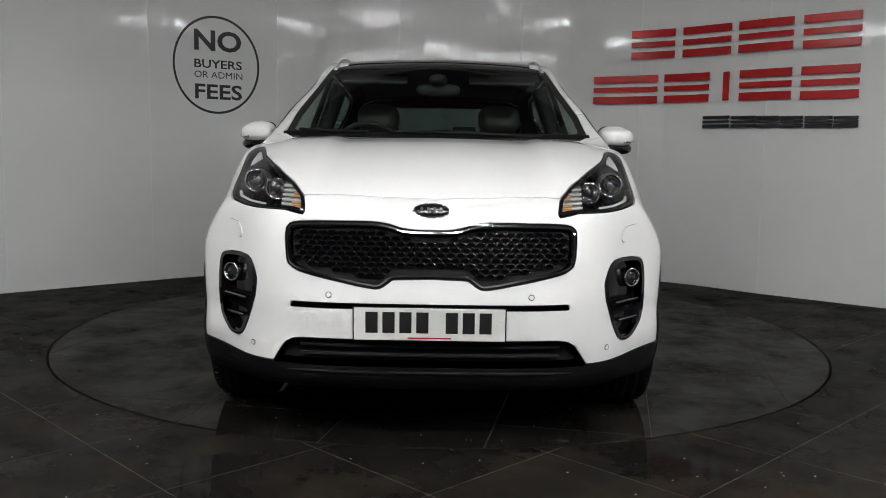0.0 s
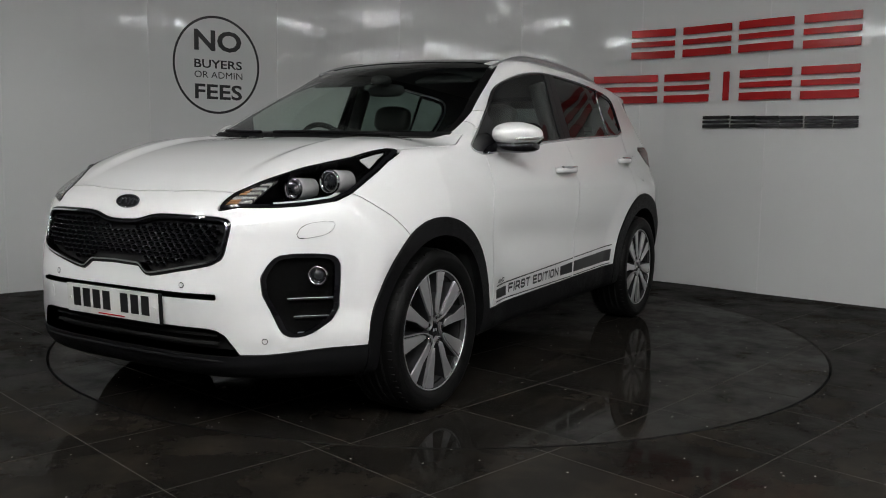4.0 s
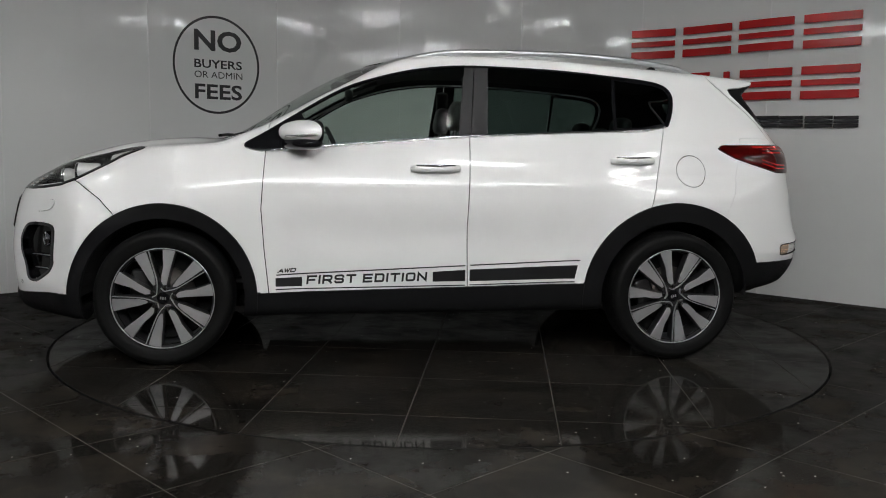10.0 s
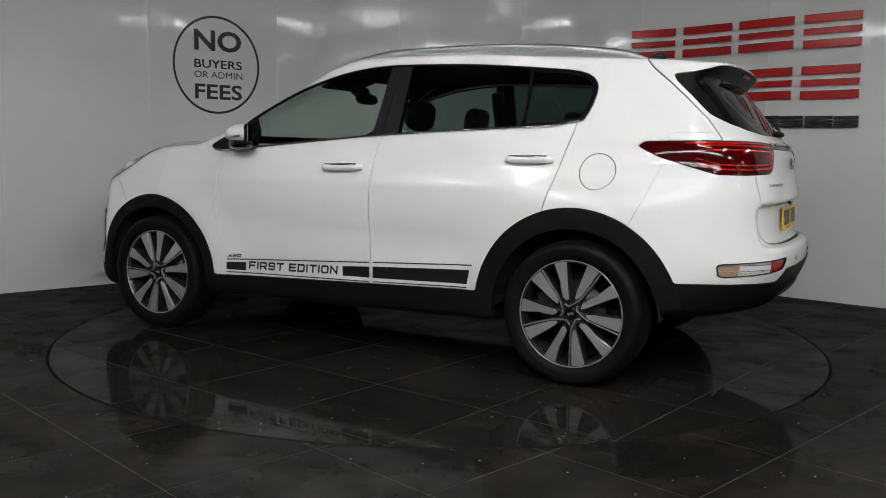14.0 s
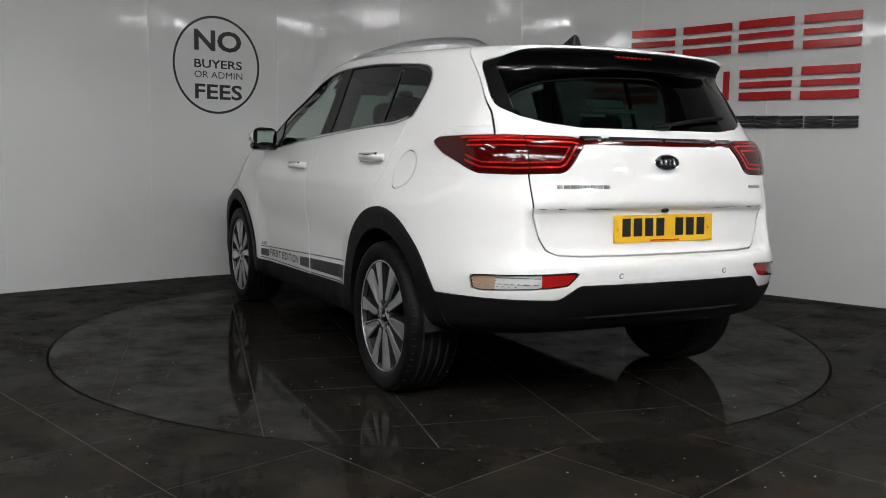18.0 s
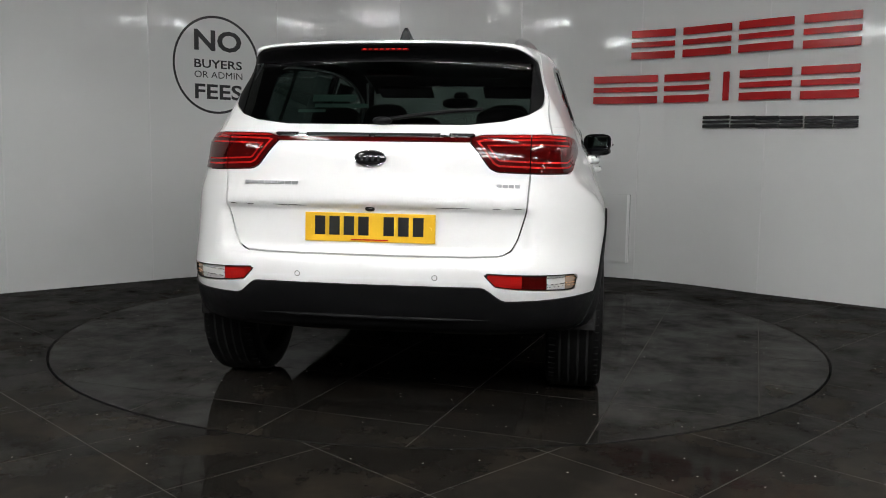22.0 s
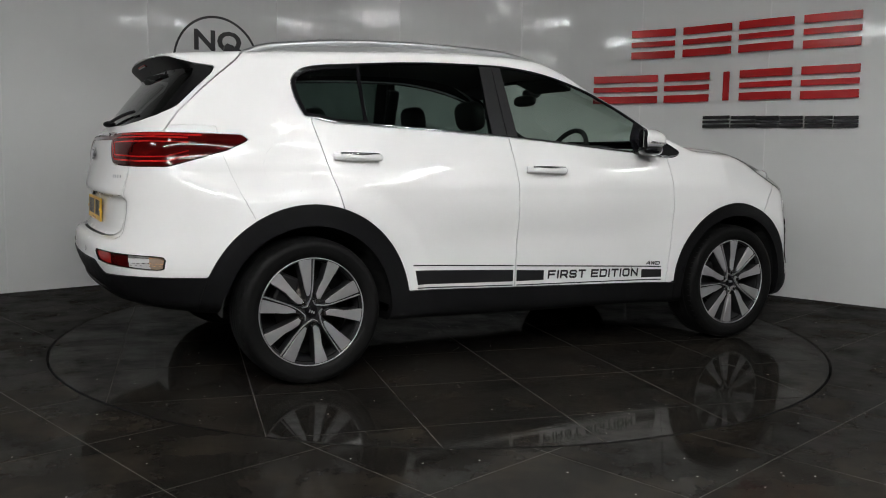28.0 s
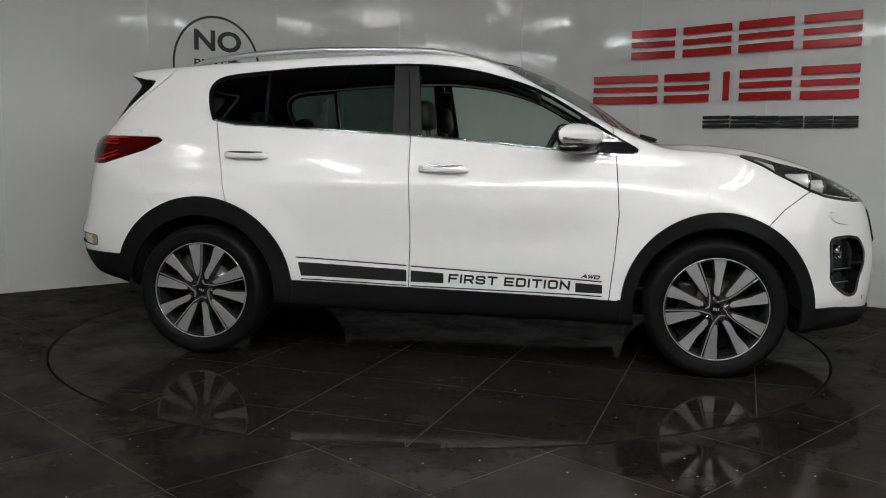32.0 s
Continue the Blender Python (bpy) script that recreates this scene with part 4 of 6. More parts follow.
def build_wheel():
    """Wheel with its outer face towards +y, hub at its origin; the face plane at y = 0.02."""
    hub = new("wheel")
    part("tyre", revolve([(0.236, -0.185), (0.25, -0.20), (0.30, -0.21), (0.325, -0.205), (0.338, -0.185), (0.344, -0.15), (0.3455, -0.10), (0.3455, -0.06), (0.344, -0.01), (0.338, 0.022), (0.327, 0.036), (0.31, 0.0405), (0.305, 0.0395), (0.29, 0.039), (0.272, 0.035), (0.259, 0.028), (0.252, 0.018), (0.236, 0.0)], 96), RUBBER, hub, "black tyre with grooved tread", True)
    for y in (-0.145, -0.105, -0.065, -0.025):
        part("tread_groove", revolve([(0.3458, y - 0.005), (0.3462, y - 0.004), (0.3462, y + 0.004), (0.3458, y + 0.005)], 96), LINER, hub)
    vs = bmesh.new()
    for i in range(64):
        a = 2 * math.pi * i / 64
        for y0 in (0.008, -0.178):
            b = bm_box(0.004, 0.030, 0.010, 0, Matrix.Rotation(a, 4, "Y") @ Matrix.Translation((0, y0, 0.3363 if y0 < 0 else 0.3360)))
            me = bpy.data.meshes.new("tmp")
            b.to_mesh(me)
            b.free()
            vs.from_mesh(me)
            bpy.data.meshes.remove(me)
    tagged(part("tread_pattern", vs, LINER, hub), kind="stuff")
    part("rim_barrel", revolve([(0.252, 0.026), (0.243, 0.012), (0.236, -0.01), (0.232, -0.10), (0.24, -0.185), (0.25, -0.19)], 72), BLACKRIM, hub, "dark wheel barrel", True)
    part("rim_lip", revolve([(0.2545, 0.016), (0.2562, 0.022), (0.2555, 0.026), (0.2525, 0.0265), (0.2505, 0.025), (0.2495, 0.018)], 72), FACE, hub, "bright machined rim edge", True)
    part("brake_disc", revolve([(0.0, -0.062), (0.15, -0.062), (0.152, -0.07), (0.15, -0.085), (0.0, -0.085)], 48), DISC, hub, "", True)
    part("caliper", bm_box(0.10, 0.07, 0.14, 0.015, Matrix.Translation((0.13, -0.085, 0.05))), BLACKRIM, hub)
    part("back_plate", bm_cyl(0.225, 0.01, 48, m=Matrix.Translation((0, -0.12, 0)) @ Matrix.Rotation(math.pi / 2, 4, "X")), LINER, hub)
    part("hub", bm_cyl(0.062, 0.09, 32, bevel=0.008, m=Matrix.Translation((0, -0.04, 0)) @ Matrix.Rotation(math.pi / 2, 4, "X")), BLACKRIM, hub)
    part("hub_cap", bm_cyl(0.030, 0.014, 32, bevel=0.003, m=Matrix.Translation((0, 0.008, 0)) @ Matrix.Rotation(math.pi / 2, 4, "X")), GLOSSBLACK, hub, "black hub cap with a small badge")
    for q in (-0.011, 0.0, 0.011):
        part("badge_bar", bm_box(0.006, 0.002, 0.013, 0.0004, Matrix.Translation((q, 0.016, 0))), FACE, hub)
    for k in range(5):
        r = Matrix.Rotation(radians(72 * k), 4, "Y")
        # wide blade
        o = [polar(0.058, -2), polar(0.085, -15), polar(0.12, -8.5), polar(0.16, -4.5), polar(0.249, -5.5), polar(0.251, 2), polar(0.249, 9.5), polar(0.16, 9), polar(0.10, 9.5), polar(0.066, 14)]
        part("spoke", prism(o, -0.05, 0.0185, 0.003, r), BLACKRIM, hub)
        o2 = [polar(0.066, -3), polar(0.086, -10.5), polar(0.12, -8), polar(0.16, -4.2), polar(0.2475, -5.2), polar(0.2485, 2), polar(0.2475, 9.2), polar(0.16, 8.7), polar(0.10, 8.8), polar(0.072, 10)]
        part("spoke_face", prism(o2, 0.016, 0.0225, 0.0015, r), FACE, hub, "machined silver spoke face")
        # slimmer blade with a thin rib beside it
        o = [polar(0.055, 18), polar(0.08, 28), polar(0.12, 29), polar(0.16, 31.5), polar(0.249, 32.5), polar(0.251, 40), polar(0.249, 51.5), polar(0.16, 51), polar(0.10, 50), polar(0.06, 58)]
        part("spoke", prism(o, -0.05, 0.012, 0.003, r), BLACKRIM, hub)
        o2 = [polar(0.080, 31), polar(0.12, 30.5), polar(0.16, 32.0), polar(0.2475, 33), polar(0.2485, 40), polar(0.2475, 47.6), polar(0.17, 47.2), polar(0.12, 46), polar(0.092, 43), polar(0.078, 37)]
        part("spoke_face", prism(o2, 0.009, 0.0205, 0.0015, r), FACE, hub, "machined silver spoke face")
        pts = [polar(0.2475, 50.6), polar(0.17, 50.3), polar(0.102, 49), polar(0.075, 45), polar(0.060, 39), polar(0.045, 25), polar(0.037, 8), polar(0.042, -8), polar(0.053, -17)]
        c = spline(pts, 4)
        d = np.gradient(c, axis=0)
        nn = np.stack([-d[:, 1], d[:, 0]], 1) / np.linalg.norm(d, axis=1)[:, None] * 0.0021
        part("spoke_rib", prism([tuple(p) for p in np.concatenate([c + nn, (c - nn)[::-1]])], 0.008, 0.0215, 0, r), FACE, hub, "thin bright rib")
        bx, bz = polar(0.055, 5)
        part("wheel_bolt", bm_cyl(0.012, 0.018, 8, bevel=0.003, m=r @ Matrix.Translation((bx, 0.010, bz)) @ Matrix.Rotation(math.pi / 2, 4, "X")), CHROME, hub, "chrome wheel bolt")
    return hub


wheel = build_wheel()
wheel.parent = car
spots = [(1.335, 1, -6), (-1.335, 1, 15), (1.335, -1, 0), (-1.335, -1, -23.5)]
for i, (x, s, spin) in enumerate(spots):
    m_ = Matrix.Translation(OFF + Vector((x, s * 0.885, 0.3462))) @ Matrix.Rotation(0 if s > 0 else math.pi, 4, "Z") @ Matrix.Rotation(radians(spin), 4, "Y")
    if i == 0:
        wheel.matrix_basis = m_
        first_wheel = wheel
    else:
        w = copy_thing(first_wheel, m_)
        w.parent = car
    # liner of the wheel well
    prof = [(0.0, -0.31), (0.30, -0.31), (0.412, -0.30), (0.415, 0.0), (0.412, 0.006)]
    bm = revolve(prof, 48)
    bmesh.ops.delete(bm, geom=[v for v in bm.verts if v.co.z < 0.0 and abs(v.co.x) > 0.02], context="VERTS")
    bm.transform(Matrix.Translation((x, s * 0.885, 0.345)) @ Matrix.Rotation(0 if s > 0 else math.pi, 4, "Z"))
    cpart("wheel_well", bm, LINER)
for x in (1.335, -1.335):
    cpart("axle", bm_cyl(0.05, 1.4, 16, m=Matrix.Translation((x, 0, 0.33)) @ Matrix.Rotation(math.pi / 2, 4, "X")), LINER)



# ---- fittings ----
def tube_along(points, r, seg=10, flat=1.0, n=6):
    """Round bar along a smooth curve."""
    c = spline(points, n)
    bm = bmesh.new()
    rings = []
    for i, p in enumerate(c):
        t = Vector(c[min(i + 1, len(c) - 1)] - c[max(i - 1, 0)]).normalized()
        u = t.cross(Vector((0, 0, 1))).normalized() if abs(t.z) < 0.95 else Vector((0, 1, 0))
        w = u.cross(t)
        rr = r[min(i, len(r) - 1)] if isinstance(r, (list, tuple)) else r
        rings.append([bm.verts.new(Vector(p) + u * (math.cos(a) * rr) + w * (math.sin(a) * rr * flat)) for a in [2 * math.pi * k / seg for k in range(seg)]])
    for a, b in zip(rings, rings[1:]):
        for k in range(seg):
            bm.faces.new((a[k], a[(k + 1) % seg], b[(k + 1) % seg], b[k]))
    bm.faces.new(rings[0][::-1])
    bm.faces.new(rings[-1])
    bmesh.ops.recalc_face_normals(bm, faces=bm.faces[:])
    return bm


def superell(sx, sy, sz, e=2.6, nu=24, nv=14, m=None):
    """Rounded lump."""
    bm = bmesh.new()
    vs = []

    def sp(c, p):
        return math.copysign(abs(c) ** p, c)
    for j in range(nv + 1):
        v = -math.pi / 2 + math.pi * j / nv
        for i in range(nu):
            u = 2 * math.pi * i / nu
            vs.append(bm.verts.new((sx * sp(math.cos(v), 2 / e) * sp(math.cos(u), 2 / e), sy * sp(math.cos(v), 2 / e) * sp(math.sin(u), 2 / e), sz * sp(math.sin(v), 2 / e))))
    for j in range(nv):
        for i in range(nu):
            bm.faces.new((vs[j * nu + i], vs[j * nu + (i + 1) % nu], vs[(j + 1) * nu + (i + 1) % nu], vs[(j + 1) * nu + i]))
    bmesh.ops.remove_doubles(bm, verts=bm.verts[:], dist=1e-5)
    bmesh.ops.recalc_face_normals(bm, faces=bm.faces[:])
    if m is not None:
        bm.transform(m)
    return bm


def surf_y(x, z):
    """Half width of the finished side at a point."""
    lo_, hi_ = 0.3, 1.1
    for _ in range(40):
        mid_ = (lo_ + hi_) / 2
        if body(np.array([x]), np.array([mid_]), np.array([z]))[0] < 0:
            lo_ = mid_
        else:
            hi_ = mid_
    return lo_


def surf_x(y, z, sign=1):
    """Front (or rear) of the body at a point."""
    lo_, hi_ = 1.2, 2.5
    for _ in range(40):
        mid_ = (lo_ + hi_) / 2
        if body(np.array([sign * mid_]), np.array([y]), np.array([z]))[0] < 0:
            lo_ = mid_
        else:
            hi_ = mid_
    return sign * lo_


def surf_z(x, y):
    lo_, hi_ = 0.9, 1.8
    for _ in range(40):
        mid_ = (lo_ + hi_) / 2
        if body(np.array([x]), np.array([y]), np.array([mid_]))[0] < 0:
            lo_ = mid_
        else:
            hi_ = mid_
    return lo_


MIRRORGLASS = mat("mirror_glass", (0.9, 0.9, 0.9), 0.01, metal=1.0)
LENSGLASS = mat("projector_lens", (0.02, 0.022, 0.025), 0.02, spec=0.9)
SILVERTRIM = mat("silver_roof_rail", (0.52, 0.53, 0.54), 0.32, metal=0.9, noise_scale=20, noise_amt=0.04)
for s in (1, -1):
    pts = [(0.26, 0.575, surf_z(0.26, 0.575) - 0.006), (0.114, 0.573, 1.590), (-0.059, 0.570, 1.628), (-0.219, 0.565, 1.643), (-0.717, 0.55, 1.649), (-1.067, 0.53, 1.636), (-1.30, 0.515, 1.613), (-1.45, 0.507, 1.590), (-1.545, 0.50, surf_z(-1.545, 0.50) - 0.012)]
    pts = [(a, s * b, c) for a, b, c in pts]
    rail = cpart("roof_rail", tube_along(pts, 0.013, 12, 1.25), SILVERTRIM, None, "silver roof rail", True)
    # door mirror
    rot = Matrix.Translation((0.645, s * 0.928, 1.187)) @ Matrix.Rotation(s * radians(6), 4, "Z") @ Matrix(((1.0, -0.50 * s, 0, 0), (0, 1.06, 0, 0), (0, 0, 1, 0), (0, 0, 0, 1)))
    cap = superell(0.095, 0.098, 0.060, 2.5, 32, 18)
    for v in cap.verts:
        if v.co.x > 0:
            v.co.z *= 1 - 2.2 * v.co.x
            v.co.y *= 1 - 1.0 * v.co.x
        else:
            u = -v.co.x / 0.095
            r = max(0.0, 1 - u ** 2.5) ** 0.4
            if r > 0.1:
                g = (1 - u ** 6) ** (1 / 6) / r
                v.co.y *= g
                v.co.z *= g
            v.co.x *= 0.62
    for v in cap.verts:
        v.co.z *= 1 - 2.2 * max(0.0, s * v.co.y - 0.01)
    cap.transform(rot)
    mh = cpart("door_mirror", cap, PAINT, None, "white door mirror with a clear indicator", True)
    cpart("mirror_back", superell(0.014, 0.092, 0.060, 3.4, 28, 12, rot @ Matrix.Translation((-0.052, 0, -0.001))), GLOSSBLACK, mh, "black rim round the mirror glass", True)
    base = superell(0.080, 0.094, 0.032, 2.5, 28, 10, rot @ Matrix.Translation((-0.005, -s * 0.004, -0.058)))
    cpart("mirror_base", base, GLOSSBLACK, mh, "black lower shell", True)
    cpart("mirror_arm", superell(0.075, 0.09, 0.020, 2.4, 16, 10, Matrix.Translation((0.66, s * 0.865, 1.118))), GLOSSBLACK, mh, "", True)
    cpart("mirror_glass", bm_box(0.006, 0.140, 0.084, 0.003, rot @ Matrix.Translation((-0.0645, 0, 0))), MIRRORGLASS, mh, "mirror glass")
    ind_pts = [rot @ Vector(q) for q in ((0.087, s * 0.02, -0.022), (0.071, s * 0.058, -0.021), (0.028, s * 0.091, -0.018), (-0.022, s * 0.100, -0.013))]
    cpart("indicator", tube_along([tuple(q) for q in ind_pts], 0.0085, 8, 0.7), SILVERLENS, mh, "clear indicator strip", True)
    # rounded moulding along the waistline
    line = []
    for i in range(22):
        x = 0.80 - i * 0.1
        z = np.linspace(1.02, 1.36, 341)
        y = np.array([surf_y(x, q) for q in z[::20]])
        d = dlo(np.full(341, x), np.interp(z, z[::20], y), z)
        k = int(np.argmax(np.sign(d) != np.sign(d[0])))
        line.append((x, s * (surf_y(x, z[k] + 0.006) + 0.004), z[k] + 0.006))
    cpart("waist_moulding", tube_along(line, 0.0065, 10), CHROME, None, "rounded chrome moulding under the side windows", True)
    # door handles
    for x0, x1, z0, dr in ((0.088, -0.155, 1.013, door_f), (-0.975, -1.205, 1.068, door_r)):
        xm = (x0 + x1) / 2
        ys = [surf_y(x, z0) for x in (x0, xm, x1)]
        hob = cpart("door_handle", tube_along([(x0, s * (ys[0] + 0.008), z0 - 0.002), (x0 - 0.03, s * (ys[0] + 0.03), z0), (xm, s * (ys[1] + 0.036), z0 + 0.001), (x1 + 0.035, s * (ys[2] + 0.032), z0 + 0.002), (x1, s * (ys[2] + 0.006), z0 + 0.002)], [0.014] * 4 + [0.0165] * 17 + [0.015] * 4, 12, 1.15), PAINT, dr[0 if s > 0 else 1], "white door handle with a chrome insert", True)
        cpart("chrome_insert", tube_along([(x0 - 0.02, s * (ys[0] + 0.034), z0 + 0.014), (xm, s * (ys[1] + 0.050), z0 + 0.015), (x1 + 0.02, s * (ys[2] + 0.036), z0 + 0.016)], 0.0065, 8), CHROME, hob, "chrome insert", True)
        cpart("handle_recess", superell(0.062, 0.006, 0.030, 2.2, 20, 10, Matrix.Translation((xm, s * (ys[1] - 0.0035), z0 - 0.006))), PAINT, hob, "", True)
    # headlamp inside: two projectors, indicator, light guide
    hl = head_lamp[0 if s > 0 else 1]
    for x, y, z, r in ((1.780, 0.692, 0.972, 0.046), (1.878, 0.593, 0.944, 0.042)):
        rot = Matrix.Translation((x, s * y, z)) @ Matrix.Rotation(s * radians(-2), 4, "Z") @ Matrix.Rotation(math.pi / 2, 4, "Y")
        bm = revolve([(r * 0.78, -0.004), (r * 0.84, 0.008), (r * 0.97, 0.010), (r * 1.02, 0.004), (r * 0.97, -0.004)], 40)
        bm.transform(rot @ Matrix.Rotation(math.pi / 2, 4, "X"))
        pj = cpart("projector", bm, CHROME, hl, "chrome-ringed projector", True)
        bm = revolve([(r * 0.99, -0.004), (r * 0.985, -0.03), (r * 0.94, -0.032), (r * 0.94, -0.10), (r * 0.5, -0.11)], 40)
        bm.transform(rot @ Matrix.Rotation(math.pi / 2, 4, "X"))
        cpart("projector_barrel", bm, BRIGHT, pj, "projector barrel, pale for the light it reflects", True)
        cpart("projector_lens", superell(r * 0.60, r * 0.60, r * 0.42, 2, 24, 12, rot), LENSGLASS, pj, "dark glass lens", True)
        cpart("reflector_cup", bm_cyl(r * 0.80, 0.012, 32, r2=r * 0.7, m=rot @ Matrix.Translation((0, 0, -0.008))), BLACKRIM, pj)
        if r < 0.045:
            for k in range(3):
                q = Matrix.Rotation(radians(120 * k + 90), 4, "Z") @ Matrix.Translation((r * 0.40, 0, 0.004))
                cpart("lamp_cell", superell(r * 0.33, r * 0.33, r * 0.22, 2, 16, 8, rot @ q), SILVERLENS, pj, "clear lamp cell", True)
    # fog lamp
    fb = fog_ob[0 if s > 0 else 1]
    fx = surf_x(0.752, 0.632) - 0.022
    rot = Matrix.Translation((fx, s * 0.752, 0.632)) @ Matrix.Rotation(s * radians(28), 4, "Z") @ Matrix.Rotation(math.pi / 2, 4, "Y")
    bm = revolve([(0.026, -0.005), (0.030, 0.012), (0.034, 0.014), (0.037, 0.006), (0.036, -0.02)], 36)
    bm.transform(rot @ Matrix.Rotation(math.pi / 2, 4, "X"))
    fl2 = cpart("fog_lamp", bm, CHROME, fb, "round fog lamp in a chrome ring", True)
    cpart("fog_lens", superell(0.026, 0.026, 0.014, 2, 24, 10, rot), LENSGLASS, fl2, "", True)
    for z, ya, yb in ((0.545, 0.685, 0.80), (0.478, 0.70, 0.79), (0.42, 0.715, 0.775)):
        pts = [(surf_x(y, z) - 0.024, s * y, z - 0.0) for y in np.linspace(ya, yb, 5)]
        cpart("fog_blade", tube_along(pts, 0.0065, 8, 0.8), GLOSSBLACK, fb, "gloss black cross blade", True)
        cpart("blade_edge", tube_along([(a + 0.005, b, c + 0.004) for a, b, c in pts], 0.0022, 6), SATIN, fb, "thin bright edge", True)

# grille mesh: rows of small raised scales
gpoly = rounded(GRILLE, 1, 0.2)
MESHM = mat("gloss_black_grille_mesh", (0.005, 0.005, 0.006), 0.20, spec=0.18, noise_scale=30, noise_amt=0.1)
scale_bm = bmesh.new()
hexv = [(0.021 * math.cos(radians(60 * k)), 0.0115 * math.sin(radians(60 * k))) for k in range(6)]
ov = [scale_bm.verts.new((0.0, a, b)) for a, b in hexv]
iv = [scale_bm.verts.new((0.004, a * 0.72, b * 0.62)) for a, b in hexv]
dv = [scale_bm.verts.new((-0.012, a * 0.62, b * 0.50 - 0.002)) for a, b in hexv]
for k in range(6):
    j = (k + 1) % 6
    scale_bm.faces.new((ov[k], ov[j], iv[j], iv[k]))
    scale_bm.faces.new((iv[k], iv[j], dv[j], dv[k]))
scale_bm.faces.new(dv)
bmesh.ops.recalc_face_normals(scale_bm, faces=scale_bm.faces[:])
scale_me = bm_mesh("grille_scale", scale_bm, MESHM)
row = 0
z = 0.628
while z < 0.845:
    for i in range(-15, 16):
        y = i * 0.0345 + (row % 2) * 0.01725
        if sd_poly(gpoly, np.array([abs(y)]), np.array([z]))[0] < -0.034:
            ob = cpart("grille_scale", scale_me, MESHM, grille_ob)
            ob.location = (surf_x(abs(y), z) - 0.014, y, z)
    z += 0.0178
    row += 1

# badges: dark oval with a bright rim and plain bars in it
def oval_badge(x, z, sign, tilt, a=0.064, b=0.026):
    m_ = Matrix.Translation((x, 0, z)) @ Matrix.Rotation(radians(tilt), 4, "Y") @ Matrix.Rotation(math.pi / 2 * sign, 4, "Y")
    bd = cpart("badge", superell(b, a, 0.006, 2, 40, 8, m_), GLOSSBLACK, None, "black oval badge with a chrome rim", True)
    ring_ = [m_ @ Vector((b * math.cos(t), a * math.sin(t), 0.003)) for t in np.linspace(0, 2 * math.pi, 33)]
    cpart("badge_rim", tube_along([tuple(p) for p in ring_], 0.003, 6, n=2), CHROME, bd, "chrome rim", True)
    for q in (-0.034, -0.011, 0.012, 0.034):
        cpart("badge_bar", bm_box(0.024, 0.010, 0.004, 0.001, m_ @ Matrix.Translation((0, q, 0.007))), CHROME, bd)
    return bd


oval_badge(surf_x(0, 0.885) + 0.004, 0.885, 1, -20)
oval_badge(surf_x(0, 1.064, -1) - 0.004, 1.064, -1, 10, 0.062, 0.030)

# number plates, their writing as plain bars
PLATEW = mat("white_plate", (0.66, 0.66, 0.64), 0.35, noise_scale=80, noise_amt=0.04)
PLATEY = mat("yellow_plate", (0.72, 0.42, 0.02), 0.35, noise_scale=80, noise_amt=0.05)


def plate(x, z, sign, tilt, material, label):
    m_ = Matrix.Translation((x, 0, z)) @ Matrix.Rotation(radians(tilt), 4, "Y")
    pl = cpart("number_plate", bm_box(0.006, 0.52, 0.113, 0.002, m_), material, None, label)
    for q in (-0.195, -0.138, -0.081, -0.024, 0.075, 0.132, 0.189):
        cpart("plate_bar", bm_box(0.002, 0.042, 0.074, 0.0005, m_ @ Matrix.Translation((sign * 0.0035, -sign * -q * 1.02, 0.006))), SIGNBLACK, pl)
    cpart("maker_bar", bm_box(0.002, 0.15, 0.005, 0, m_ @ Matrix.Translation((sign * 0.0033, 0, -0.048))), SIGNRED, pl)
    for q in (-0.238, 0.238):
        cpart("screw_cap", bm_cyl(0.007, 0.006, 12, m=m_ @ Matrix.Translation((sign * 0.004, q, 0.0)) @ Matrix.Rotation(math.pi / 2, 4, "Y")), material, pl)
    return pl


plate(surf_x(0, 0.50) + 0.016, 0.500, 1, 3, PLATEW, "white front number plate")
cpart("plate_holder", bm_box(0.014, 0.53, 0.12, 0.003, Matrix.Translation((surf_x(0, 0.50) + 0.005, 0, 0.497)) @ Matrix.Rotation(radians(3), 4, "Y")), PLASTIC, None, "black plate holder")
plate(surf_x(0, 0.80, -1) - 0.006, 0.795, -1, 2, PLATEY, "yellow rear number plate")
# lettering on the tailgate as chrome bars
for y0, n, w in ((0.505, 8, 0.026), (-0.50, 4, 0.020)):
    for i in range(n):
        y = y0 - i * (w + 0.003)
        cpart("letter_bar", bm_box(0.004, w, 0.014, 0.001, Matrix.Translation((surf_x(abs(y), 0.965, -1) - 0.002, y, 0.965)) @ Matrix.Rotation(radians(6), 4, "Y")), SATIN, tailgate)
# parking sensors
for y, z, sg in ((0.351, 0.594, 1), (-0.351, 0.594, 1), (0.64, 0.397, 1), (-0.64, 0.397, 1), (0.27, 0.616, -1), (-0.27, 0.616, -1)):
    x = surf_x(abs(y), z, sg)
    n_ = grad(body, np.array([[x, y, z]]))[0]
    q = Vector(n_).to_track_quat("Z", "Y").to_matrix().to_4x4()
    m_ = Matrix.Translation((x, y, z)) @ q
    bm = revolve([(0.0085, 0.0), (0.0095, 0.002), (0.011, 0.0)], 20)
    bm.transform(m_ @ Matrix.Rotation(math.pi / 2, 4, "X"))
    sn = cpart("parking_sensor", bm, LINER, None, "round parking sensor")
    cpart("sensor_face", bm_cyl(0.008, 0.004, 18, m=m_), PAINT, sn)
